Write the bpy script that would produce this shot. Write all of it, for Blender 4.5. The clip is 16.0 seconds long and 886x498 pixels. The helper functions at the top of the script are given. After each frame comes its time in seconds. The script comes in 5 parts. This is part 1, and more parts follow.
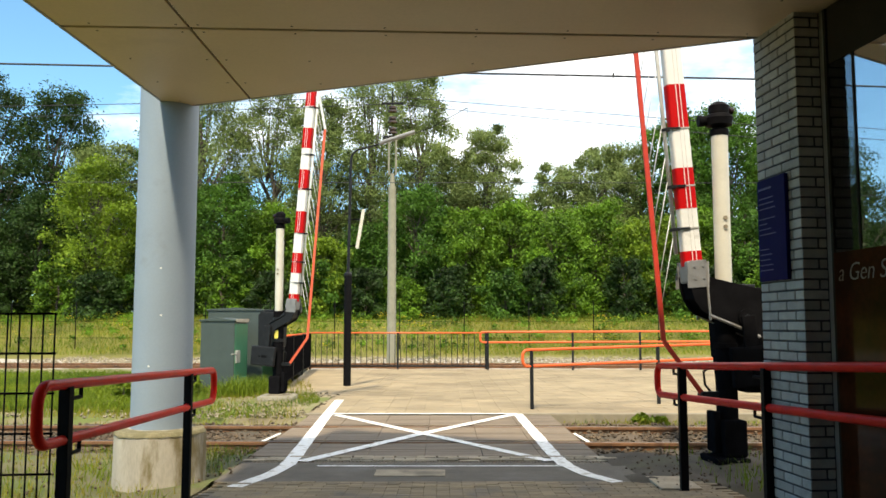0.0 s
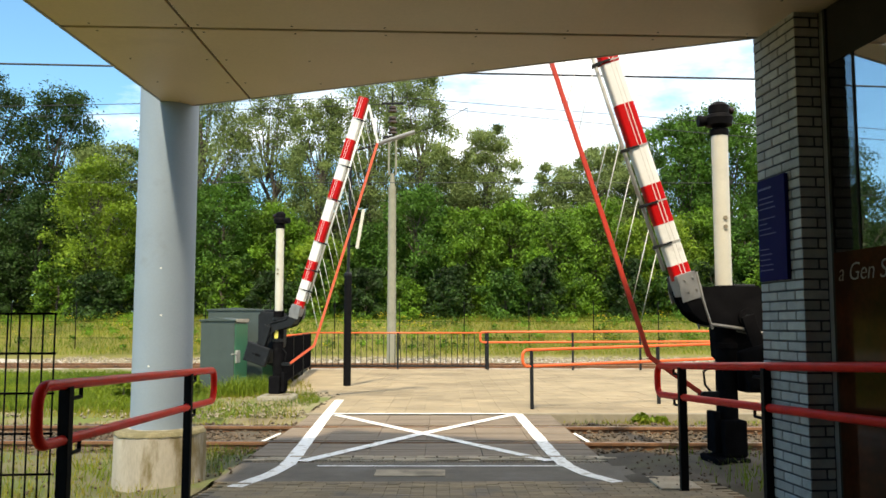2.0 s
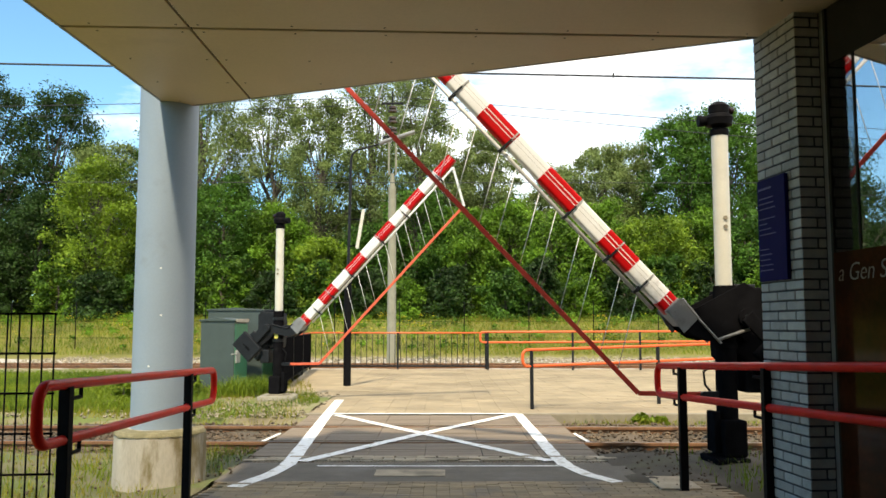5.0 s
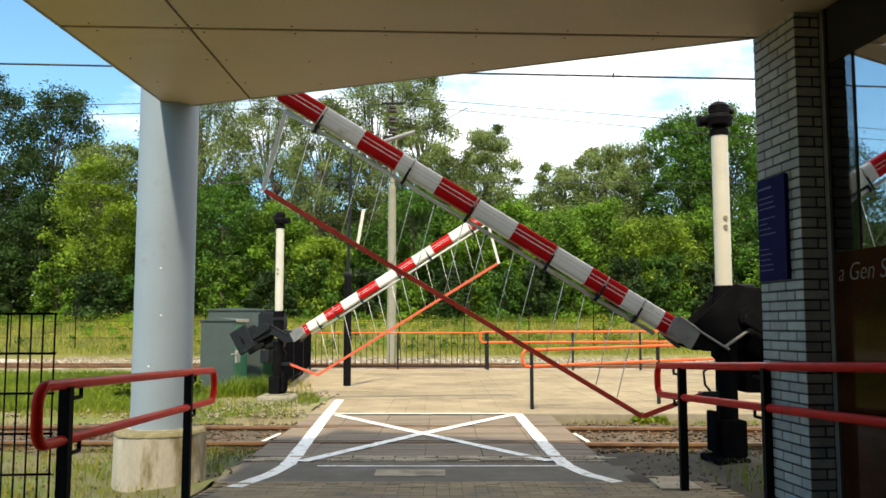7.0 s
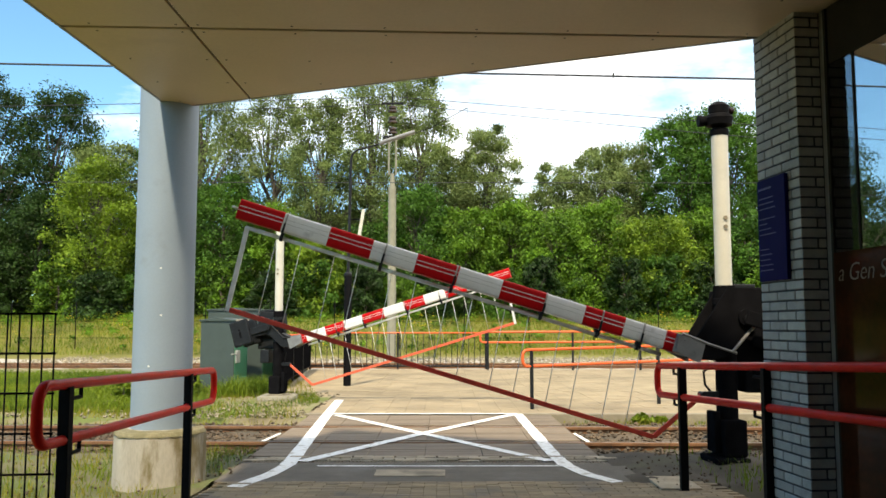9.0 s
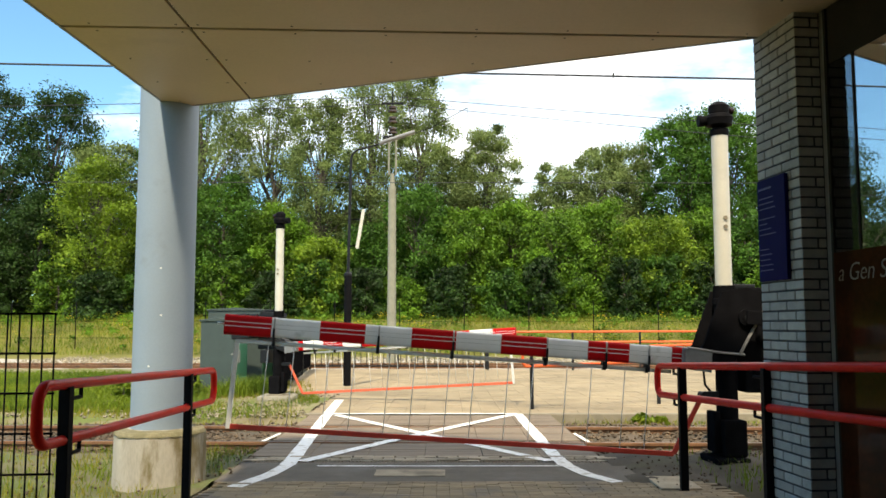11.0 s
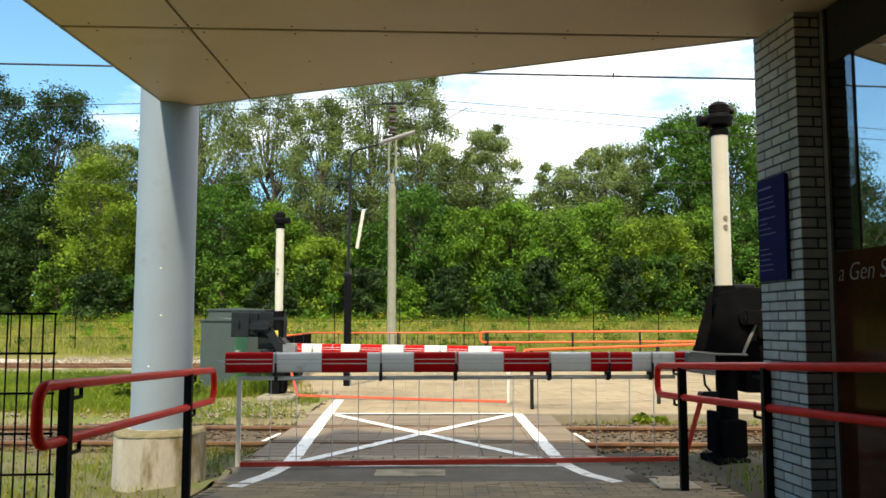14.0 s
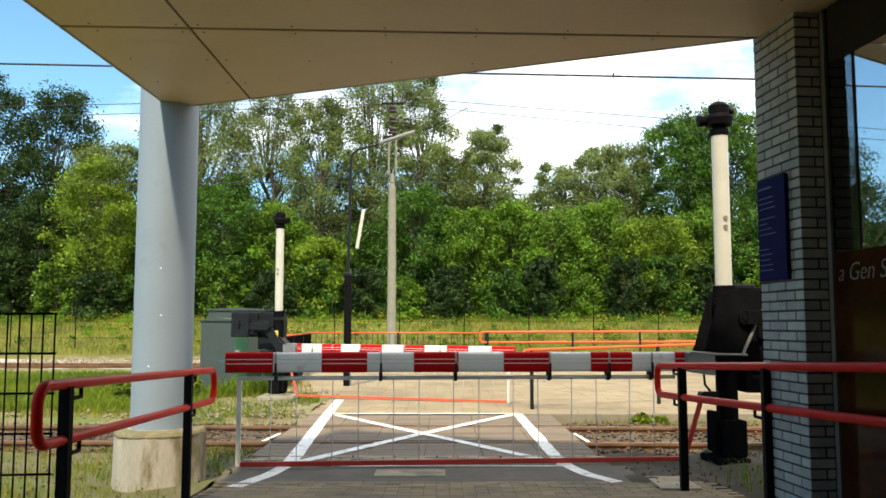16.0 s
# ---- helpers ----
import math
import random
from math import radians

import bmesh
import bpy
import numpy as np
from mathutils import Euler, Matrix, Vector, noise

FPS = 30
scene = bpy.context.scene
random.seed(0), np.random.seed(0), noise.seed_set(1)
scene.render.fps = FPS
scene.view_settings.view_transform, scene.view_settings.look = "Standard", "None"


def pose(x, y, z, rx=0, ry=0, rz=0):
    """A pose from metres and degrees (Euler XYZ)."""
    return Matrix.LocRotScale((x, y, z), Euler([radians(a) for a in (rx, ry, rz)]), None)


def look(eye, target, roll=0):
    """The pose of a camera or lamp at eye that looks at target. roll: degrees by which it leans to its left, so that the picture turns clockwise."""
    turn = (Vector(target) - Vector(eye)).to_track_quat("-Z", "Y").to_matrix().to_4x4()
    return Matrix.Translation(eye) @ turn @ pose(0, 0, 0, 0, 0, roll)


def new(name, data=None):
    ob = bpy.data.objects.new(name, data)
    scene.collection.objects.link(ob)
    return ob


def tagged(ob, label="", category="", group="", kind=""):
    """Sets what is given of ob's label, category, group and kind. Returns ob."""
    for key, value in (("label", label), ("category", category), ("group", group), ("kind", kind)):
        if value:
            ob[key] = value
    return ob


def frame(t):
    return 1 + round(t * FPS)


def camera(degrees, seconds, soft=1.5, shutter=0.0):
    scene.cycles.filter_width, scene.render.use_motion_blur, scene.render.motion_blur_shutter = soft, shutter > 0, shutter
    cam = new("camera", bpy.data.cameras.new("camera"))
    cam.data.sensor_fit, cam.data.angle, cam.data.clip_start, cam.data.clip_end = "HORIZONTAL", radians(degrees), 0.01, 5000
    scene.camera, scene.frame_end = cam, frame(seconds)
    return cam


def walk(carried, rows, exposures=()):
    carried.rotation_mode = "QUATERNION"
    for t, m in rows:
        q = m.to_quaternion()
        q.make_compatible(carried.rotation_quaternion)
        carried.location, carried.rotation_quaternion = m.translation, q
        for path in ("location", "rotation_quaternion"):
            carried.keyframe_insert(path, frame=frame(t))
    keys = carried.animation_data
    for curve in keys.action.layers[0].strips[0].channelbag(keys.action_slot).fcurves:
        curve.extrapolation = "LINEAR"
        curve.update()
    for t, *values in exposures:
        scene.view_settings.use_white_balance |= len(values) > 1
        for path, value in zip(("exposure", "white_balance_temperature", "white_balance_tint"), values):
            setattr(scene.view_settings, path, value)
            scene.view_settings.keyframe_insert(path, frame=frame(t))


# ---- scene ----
cam = camera(55.2, 16.0, soft=1.6, shutter=0.4)
EYE = (0.0, 0.0, 1.35)
CAM_POSE = pose(EYE[0], EYE[1], EYE[2], 95.1, 0, 0)
walk(cam, [(0.0, CAM_POSE), (16.0, CAM_POSE)], exposures=[(0.0, 1.41, 7800, 10), (16.0, 1.41, 7800, 10)])

# ---- light ----
SUN_TO = Vector((-0.17, -0.70, 1.0)).normalized()
world = bpy.data.worlds.new("sky")
scene.world = world
world.use_nodes = True
wn, wl = world.node_tree.nodes, world.node_tree.links
wn.clear()
w_out = wn.new("ShaderNodeOutputWorld")
w_bg = wn.new("ShaderNodeBackground")
w_sky = wn.new("ShaderNodeTexSky")
w_sky.sky_type = "NISHITA"
w_sky.sun_disc = False
w_sky.sun_elevation = math.asin(SUN_TO.z)
w_sky.sun_rotation = math.atan2(SUN_TO.x, SUN_TO.y)
w_sky.air_density, w_sky.dust_density, w_sky.ozone_density = 1.0, 0.5, 1.6
# thin white clouds over the blue, by direction
w_tc = wn.new("ShaderNodeTexCoord")
w_map = wn.new("ShaderNodeMapping")
w_map.inputs["Scale"].default_value = (1.0, 1.0, 2.6)
w_map.inputs["Location"].default_value = (0.35, 0.1, 0.2)
w_noise = wn.new("ShaderNodeTexNoise")
w_noise.inputs["Scale"].default_value = 2.2
w_noise.inputs["Detail"].default_value = 7
w_noise.inputs["Roughness"].default_value = 0.58
w_ramp = wn.new("ShaderNodeValToRGB")
w_ramp.color_ramp.elements[0].position = 0.42
w_ramp.color_ramp.elements[1].position = 0.74
w_grad = wn.new("ShaderNodeSeparateXYZ")
w_side = wn.new("ShaderNodeMapRange")
w_side.inputs["From Min"].default_value, w_side.inputs["From Max"].default_value = -0.42, 0.12
w_side.inputs["To Min"].default_value, w_side.inputs["To Max"].default_value = -0.20, 0.07
w_add = wn.new("ShaderNodeMath")
w_mix = wn.new("ShaderNodeMixRGB")
w_mix.inputs["Color2"].default_value = (12.3, 12.0, 11.5, 1)
wl.new(w_tc.outputs["Generated"], w_map.inputs["Vector"])
wl.new(w_map.outputs["Vector"], w_noise.inputs["Vector"])
wl.new(w_tc.outputs["Generated"], w_grad.inputs["Vector"])
wl.new(w_grad.outputs["X"], w_side.inputs["Value"])
wl.new(w_noise.outputs["Fac"], w_add.inputs[0])
wl.new(w_side.outputs["Result"], w_add.inputs[1])
wl.new(w_add.outputs["Value"], w_ramp.inputs["Fac"])
wl.new(w_ramp.outputs["Color"], w_mix.inputs["Fac"])
w_blue = wn.new("ShaderNodeMixRGB")
w_blue.blend_type = "MULTIPLY"
w_blue.inputs["Fac"].default_value = 1.0
w_blue.inputs["Color2"].default_value = (0.55, 0.91, 1.08, 1)
wl.new(w_sky.outputs["Color"], w_blue.inputs["Color1"])
wl.new(w_blue.outputs["Color"], w_mix.inputs["Color1"])
wl.new(w_mix.outputs["Color"], w_bg.inputs["Color"])
w_bg.inputs["Strength"].default_value = 0.10
wl.new(w_bg.outputs["Background"], w_out.inputs["Surface"])

sun = new("sun", bpy.data.lights.new("sun", "SUN"))
sun.data.energy = 2.3
sun.data.angle = radians(2)
sun.data.color = (1.0, 0.93, 0.79)
sun.matrix_world = look(SUN_TO * 60, (0, 0, 0))


# ---- materials ----
def mat(name, color, rough=0.7, metal=0.0, scale=8.0, var=0.25, bump=0.15, fine=90.0, stain=None, stain_at=0.62,
        stain_scale=1.5, random_piece=0.0, coords="Object", stretch=(1, 1, 1), island=False, spec=0.5):
    m = bpy.data.materials.new(name)
    m.use_nodes = True
    n, l = m.node_tree.nodes, m.node_tree.links
    bs = n["Principled BSDF"]
    bs.inputs["Roughness"].default_value = rough
    bs.inputs["Metallic"].default_value = metal
    bs.inputs["Specular IOR Level"].default_value = spec
    tc = n.new("ShaderNodeTexCoord")
    mp = n.new("ShaderNodeMapping")
    mp.inputs["Scale"].default_value = stretch
    if coords == "World":
        l.new(n.new("ShaderNodeNewGeometry").outputs["Position"], mp.inputs["Vector"])
    else:
        l.new(tc.outputs[coords], mp.inputs["Vector"])
    big = n.new("ShaderNodeTexNoise")
    big.inputs["Scale"].default_value = scale
    big.inputs["Detail"].default_value = 6
    small = n.new("ShaderNodeTexNoise")
    small.inputs["Scale"].default_value = fine
    small.inputs["Detail"].default_value = 3
    for t in (big, small):
        l.new(mp.outputs["Vector"], t.inputs["Vector"])
    mixf = n.new("ShaderNodeMath")
    mixf.operation = "MULTIPLY_ADD"
    mixf.inputs[1].default_value = 0.6
    half = n.new("ShaderNodeMath")
    half.operation = "MULTIPLY"
    half.inputs[1].default_value = 0.4
    l.new(small.outputs["Fac"], half.inputs[0])
    l.new(big.outputs["Fac"], mixf.inputs[0])
    l.new(half.outputs["Value"], mixf.inputs[2])
    ramp = n.new("ShaderNodeValToRGB")
    lo = [max(0.0, c * (1 - var)) for c in color]
    hi = [min(1.0, c * (1 + var)) for c in color]
    ramp.color_ramp.elements[0].position, ramp.color_ramp.elements[0].color = 0.32, (*lo, 1)
    ramp.color_ramp.elements[1].position, ramp.color_ramp.elements[1].color = 0.68, (*hi, 1)
    l.new(mixf.outputs["Value"], ramp.inputs["Fac"])
    col = ramp.outputs["Color"]
    if stain:
        sn = n.new("ShaderNodeTexNoise")
        sn.inputs["Scale"].default_value = stain_scale
        sn.inputs["Detail"].default_value = 8
        sn.inputs["Roughness"].default_value = 0.65
        l.new(mp.outputs["Vector"], sn.inputs["Vector"])
        sr = n.new("ShaderNodeMapRange")
        sr.inputs["From Min"].default_value, sr.inputs["From Max"].default_value = stain_at - 0.07, stain_at + 0.07
        l.new(sn.outputs["Fac"], sr.inputs["Value"])
        mx = n.new("ShaderNodeMixRGB")
        mx.inputs["Color2"].default_value = (*stain, 1)
        l.new(sr.outputs["Result"], mx.inputs["Fac"])
        l.new(col, mx.inputs["Color1"])
        col = mx.outputs["Color"]
    if random_piece:
        hv = n.new("ShaderNodeHueSaturation")
        mr = n.new("ShaderNodeMapRange")
        mr.inputs["To Min"].default_value, mr.inputs["To Max"].default_value = 1 - random_piece, 1 + random_piece
        if island:
            gi = n.new("ShaderNodeNewGeometry")
            l.new(gi.outputs["Random Per Island"], mr.inputs["Value"])
        else:
            oi = n.new("ShaderNodeObjectInfo")
            l.new(oi.outputs["Random"], mr.inputs["Value"])
        l.new(mr.outputs["Result"], hv.inputs["Value"])
        l.new(col, hv.inputs["Color"])
        col = hv.outputs["Color"]
    l.new(col, bs.inputs["Base Color"])
    if bump:
        bp = n.new("ShaderNodeBump")
        bp.inputs["Strength"].default_value = bump
        bp.inputs["Distance"].default_value = 0.01
        l.new(mixf.outputs["Value"], bp.inputs["Height"])
        l.new(bp.outputs["Normal"], bs.inputs["Normal"])
    return m


def leaf_mat(name, dark, light, trans=0.35):
    m = bpy.data.materials.new(name)
    m.use_nodes = True
    n, l = m.node_tree.nodes, m.node_tree.links
    bs = n["Principled BSDF"]
    bs.inputs["Roughness"].default_value = 0.6
    bs.inputs["Specular IOR Level"].default_value = 0.3
    gi = n.new("ShaderNodeNewGeometry")
    tc = n.new("ShaderNodeTexCoord")
    nz = n.new("ShaderNodeTexNoise")
    nz.inputs["Scale"].default_value = 0.5
    l.new(tc.outputs["Object"], nz.inputs["Vector"])
    ad = n.new("ShaderNodeMath")
    ad.operation = "MULTIPLY_ADD"
    ad.inputs[1].default_value = 0.5
    l.new(gi.outputs["Random Per Island"], ad.inputs[0])
    # steep noise: the shade between leaf clumps is put into the colour
    sb = n.new("ShaderNodeMath")
    sb.operation = "MULTIPLY_ADD"
    sb.inputs[1].default_value = 1.75
    sb.inputs[2].default_value = -0.63
    l.new(nz.outputs["Fac"], sb.inputs[0])
    l.new(sb.outputs["Value"], ad.inputs[2])
    r = n.new("ShaderNodeValToRGB")
    r.color_ramp.elements[0].color = (*dark, 1)
    r.color_ramp.elements[1].color = (*light, 1)
    l.new(ad.outputs["Value"], r.inputs["Fac"])
    l.new(r.outputs["Color"], bs.inputs["Base Color"])
    tr = n.new("ShaderNodeBsdfTranslucent")
    l.new(r.outputs["Color"], tr.inputs["Color"])
    mx = n.new("ShaderNodeMixShader")
    mx.inputs["Fac"].default_value = trans
    l.new(bs.outputs["BSDF"], mx.inputs[1])
    l.new(tr.outputs["BSDF"], mx.inputs[2])
    l.new(mx.outputs["Shader"], n["Material Output"].inputs["Surface"])
    return m


def coated_glass(name, coat=0.55):
    """Solar-control glass: a mirror coat over clear glass."""
    m = glass_mat(name, (0.5, 0.5, 0.5))
    n, l = m.node_tree.nodes, m.node_tree.links
    gl = n.new("ShaderNodeBsdfGlossy")
    gl.inputs["Roughness"].default_value = 0.01
    gl.inputs["Color"].default_value = (0.9, 0.92, 0.95, 1)
    mx = n.new("ShaderNodeMixShader")
    mx.inputs["Fac"].default_value = coat
    l.new(n["Principled BSDF"].outputs["BSDF"], mx.inputs[1])
    l.new(gl.outputs["BSDF"], mx.inputs[2])
    l.new(mx.outputs["Shader"], n["Material Output"].inputs["Surface"])
    return m


def glass_mat(name, tint=(0.55, 0.58, 0.58)):
    m = bpy.data.materials.new(name)
    m.use_nodes = True
    bs = m.node_tree.nodes["Principled BSDF"]
    bs.inputs["Base Color"].default_value = (*tint, 1)
    bs.inputs["Roughness"].default_value = 0.0
    bs.inputs["IOR"].default_value = 1.52
    bs.inputs["Transmission Weight"].default_value = 1.0
    return m


M_BRICK = mat("grey_brick", (0.37, 0.36, 0.345), 0.75, 0, 14, 0.18, 0.3, 160, (0.27, 0.265, 0.255), 0.60, 3, 0.14, "World")
M_MORTAR = mat("dark_mortar", (0.05, 0.05, 0.055), 0.95, 0, 30, 0.3, 0.3, 200)
M_CANOPY = mat("beige_panel", (0.62, 0.485, 0.325), 0.5, 0, 1.3, 0.07, 0.02, 40, (0.57, 0.44, 0.29), 0.66, 1.1)
M_GAP = mat("dark_gap", (0.02, 0.02, 0.02), 0.9, 0, 8, 0.2, 0)
M_SCREW = mat("screw_head", (0.10, 0.085, 0.06), 0.5, 0.6, 30, 0.2, 0)
M_COLUMN = mat("grey_blue_paint", (0.225, 0.28, 0.335), 0.6, 0, 2.0, 0.06, 0.02, 60, (0.2, 0.235, 0.265), 0.66, 2.5)
M_CONCRETE = mat("weathered_concrete", (0.33, 0.3, 0.245), 0.9, 0, 6, 0.2, 0.35, 70, (0.15, 0.12, 0.06), 0.57, 4.5, stretch=(1, 1, 0.3))
M_RED = mat("red_rail_paint", (0.64, 0.016, 0.01), 0.32, 0, 9, 0.18, 0.05, 120, (0.44, 0.026, 0.018), 0.66, 7, spec=0.08)
M_ORANGE = mat("orange_rail_paint", (0.68, 0.10, 0.02), 0.45, 0, 9, 0.15, 0.05, 120, (0.5, 0.07, 0.02), 0.66, 5)
M_BLACK = mat("black_paint", (0.006, 0.006, 0.007), 0.6, 0.0, 12, 0.3, 0.08, 120, spec=0.04)
M_CAST = mat("black_cast_metal", (0.007, 0.007, 0.008), 0.8, 0.0, 8, 0.35, 0.12, 90, (0.02, 0.02, 0.02), 0.70, 6, spec=0.0)
M_GREYCAST = mat("dark_grey_cast_metal", (0.012, 0.0135, 0.016), 0.5, 0.0, 8, 0.3, 0.12, 90, (0.045, 0.045, 0.045), 0.68, 6, spec=0.15)
M_GALV = mat("galvanised_steel", (0.6, 0.6, 0.585), 0.45, 0.1, 7, 0.16, 0.05, 90)
M_BWHITE = mat("boom_white", (0.66, 0.66, 0.65), 0.42, 0, 5, 0.08, 0.03, 80, (0.44, 0.43, 0.41), 0.66, 4)
M_BRED = mat("boom_red", (0.42, 0.004, 0.006), 0.5, 0, 6, 0.15, 0.03, 80, (0.3, 0.005, 0.007), 0.66, 4, spec=0.12)
M_SKIRT = mat("faded_red_bar", (0.47, 0.036, 0.02), 0.5, 0, 6, 0.2, 0.05, 80, (0.33, 0.034, 0.022), 0.64, 5)
# brighter copy of the faded red: sunlight put into the far skirt's colour
M_SKIRT_SUN = mat("sunlit_red_bar", (0.62, 0.10, 0.045), 0.5, 0, 6, 0.2, 0.05, 80, (0.5, 0.10, 0.06), 0.64, 5)
M_MAST = mat("cream_mast_paint", (0.52, 0.5, 0.43), 0.45, 0, 4, 0.07, 0.03, 70, (0.46, 0.44, 0.38), 0.68, 3)
M_GREEN = mat("green_cabinet_paint", (0.042, 0.058, 0.053), 0.45, 0, 4, 0.15, 0.03, 70, (0.055, 0.074, 0.067), 0.66, 3)
M_GREENDOOR = mat("green_door_paint", (0.045, 0.17, 0.10), 0.4, 0, 4, 0.15, 0.03, 70, (0.07, 0.22, 0.14), 0.66, 3)
M_CABTOP = mat("cabinet_top", (0.35, 0.32, 0.27), 0.7, 0, 7, 0.2, 0.05, 70, (0.22, 0.16, 0.12), 0.6, 3)
M_SIGN = mat("navy_panel", (0.008, 0.006, 0.065), 0.6, 0, 3, 0.12, 0, 40, spec=0.05)
M_SIGNTXT = mat("sign_print", (0.07, 0.065, 0.17), 0.5, 0, 30, 0.15, 0)
M_FRAME = mat("grey_frame_paint", (0.26, 0.25, 0.24), 0.4, 0.3, 5, 0.1, 0.03)
M_DFRAME = mat("dark_frame_paint", (0.026, 0.022, 0.018), 0.85, 0.0, 5, 0.2, 0.03, spec=0.1)
M_COATED = coated_glass("coated_window_glass")
M_TINTED = coated_glass("tinted_window_glass", 0.10)
M_INSIDE = mat("unlit_interior", (0.03, 0.025, 0.022), 0.9, 0, 2, 0.3, 0)
M_BROWN = mat("rust_brown_film", (0.05, 0.013, 0.005), 0.07, 0, 2.5, 0.35, 0, 30, (0.03, 0.010, 0.005), 0.52, 3, spec=0.10)
M_LETTER = mat("pale_lettering", (0.17, 0.12, 0.085), 0.5, 0, 30, 0.1, 0)
M_RAIL = mat("rusty_rail_steel", (0.18, 0.088, 0.042), 0.75, 0.3, 5, 0.3, 0.2, 90, (0.065, 0.036, 0.022), 0.6, 4)
M_RAILTOP = mat("worn_rail_head", (0.24, 0.19, 0.16), 0.4, 0.8, 4, 0.2, 0.05, 90)
M_SLEEPER = mat("old_sleeper", (0.12, 0.09, 0.07), 0.9, 0, 6, 0.35, 0.4, 60)
M_BALLAST = mat("ballast_bed", (0.09, 0.066, 0.042), 0.95, 0, 9, 0.45, 0.8, 45, (0.055, 0.047, 0.03), 0.54, 1.3)
M_STONE = mat("ballast_stone", (0.085, 0.06, 0.037), 0.9, 0, 20, 0.3, 0.3, 120, None, 0.6, 1, 0.5, island=True)
M_STONEP = mat("pale_verge_stone", (0.22, 0.19, 0.13), 0.9, 0, 20, 0.3, 0.3, 120, None, 0.6, 1, 0.4, island=True)
M_STONEW = mat("pale_ballast", (0.36, 0.34, 0.31), 0.9, 0, 9, 0.3, 0.6, 45, (0.25, 0.21, 0.16), 0.6, 1.2)
M_PAVE = mat("sandy_pavers", (0.28, 0.225, 0.142), 0.9, 0, 1.4, 0.24, 0.25, 50, (0.2, 0.16, 0.1), 0.54, 0.40, 0.07, "World")
M_PAVEFAR = mat("sandy_slabs", (0.28, 0.225, 0.142), 0.9, 0, 1.4, 0.24, 0.25, 50, (0.2, 0.16, 0.1), 0.54, 0.40, 0.07, "World", island=True)
M_PAVEBED = mat("sandy_joint", (0.235, 0.187, 0.118), 0.95, 0, 6, 0.2, 0.3, 90)
M_FOOT = mat("mossy_concrete", (0.24, 0.22, 0.17), 0.95, 0, 6, 0.3, 0.5, 60, (0.13, 0.12, 0.07), 0.55, 3)
M_MOSS = mat("dark_moss", (0.2, 0.175, 0.1), 0.95, 0, 14, 0.4, 0.6, 90, (0.15, 0.135, 0.07), 0.55, 9)
M_KERB = mat("grey_kerb_concrete", (0.21, 0.18, 0.13), 0.9, 0, 6, 0.2, 0.3, 80, (0.15, 0.135, 0.1), 0.6, 2)
M_PLANK = mat("grey_brown_deck", (0.18, 0.14, 0.1), 0.85, 0, 4, 0.3, 0.35, 70, (0.12, 0.094, 0.068), 0.55, 1.2, 0.06, "World", (0.4, 3, 3))
M_ASPHALT = mat("asphalt", (0.112, 0.097, 0.076), 0.9, 0, 5, 0.25, 0.4, 150, (0.145, 0.13, 0.115), 0.6, 1.5)
M_PAVENEAR = mat("worn_clinker_pavers", (0.235, 0.18, 0.105), 0.85, 0, 4, 0.25, 0.3, 90, (0.15, 0.125, 0.095), 0.58, 2, 0.22, "World")
M_SETT = mat("clinker_setts", (0.3, 0.25, 0.175), 0.85, 0, 6, 0.3, 0.3, 80, (0.15, 0.125, 0.085), 0.58, 2, 0.25, "World")
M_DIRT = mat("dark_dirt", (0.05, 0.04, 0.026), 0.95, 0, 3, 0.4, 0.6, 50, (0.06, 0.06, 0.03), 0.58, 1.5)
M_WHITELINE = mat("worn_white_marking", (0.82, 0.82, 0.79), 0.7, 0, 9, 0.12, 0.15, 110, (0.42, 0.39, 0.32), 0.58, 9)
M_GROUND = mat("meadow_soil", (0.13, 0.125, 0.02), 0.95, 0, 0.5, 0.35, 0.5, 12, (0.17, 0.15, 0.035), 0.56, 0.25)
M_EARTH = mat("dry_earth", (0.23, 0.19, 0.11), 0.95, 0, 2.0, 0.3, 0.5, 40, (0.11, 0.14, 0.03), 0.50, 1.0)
# darker, greener earth for the verge beside the path
M_EARTH_NEAR = mat("near_earth", (0.11, 0.1, 0.05), 0.95, 0, 2.0, 0.35, 0.5, 40, (0.08, 0.1, 0.028), 0.52, 1.2)
M_GRASS = leaf_mat("grass_blades", (0.048, 0.098, 0.006), (0.19, 0.255, 0.016), 0.35)
M_DRYGRASS = leaf_mat("dry_grass_blades", (0.14, 0.14, 0.015), (0.3, 0.27, 0.032), 0.35)
M_FLOWER = leaf_mat("yellow_flowers", (0.55, 0.42, 0.02), (0.7, 0.6, 0.05), 0.2)
M_BARK = mat("grey_bark", (0.075, 0.064, 0.05), 0.95, 0, 6, 0.35, 0.6, 30)
M_WILLOW = leaf_mat("willow_leaves", (0.024, 0.046, 0.011), (0.27, 0.355, 0.115), 0.40)
M_OAK = leaf_mat("broad_leaves", (0.007, 0.028, 0.003), (0.1, 0.24, 0.026), 0.40)
M_BUSH = leaf_mat("bush_leaves", (0.01, 0.038, 0.003), (0.18, 0.35, 0.028), 0.40)
M_FIELDMAPLE = leaf_mat("bright_leaves", (0.016, 0.05, 0.004), (0.25, 0.38, 0.03), 0.40)
# darker leaf copy: shade deep in the left trees and shrubs put into colour
M_SHADELEAF = leaf_mat("shaded_leaves", (0.004, 0.014, 0.002), (0.042, 0.10, 0.015), 0.35)
M_PYLON = mat("pale_concrete_mast", (0.21, 0.205, 0.155), 0.85, 0, 5, 0.12, 0.2, 60, (0.16, 0.16, 0.115), 0.62, 2)
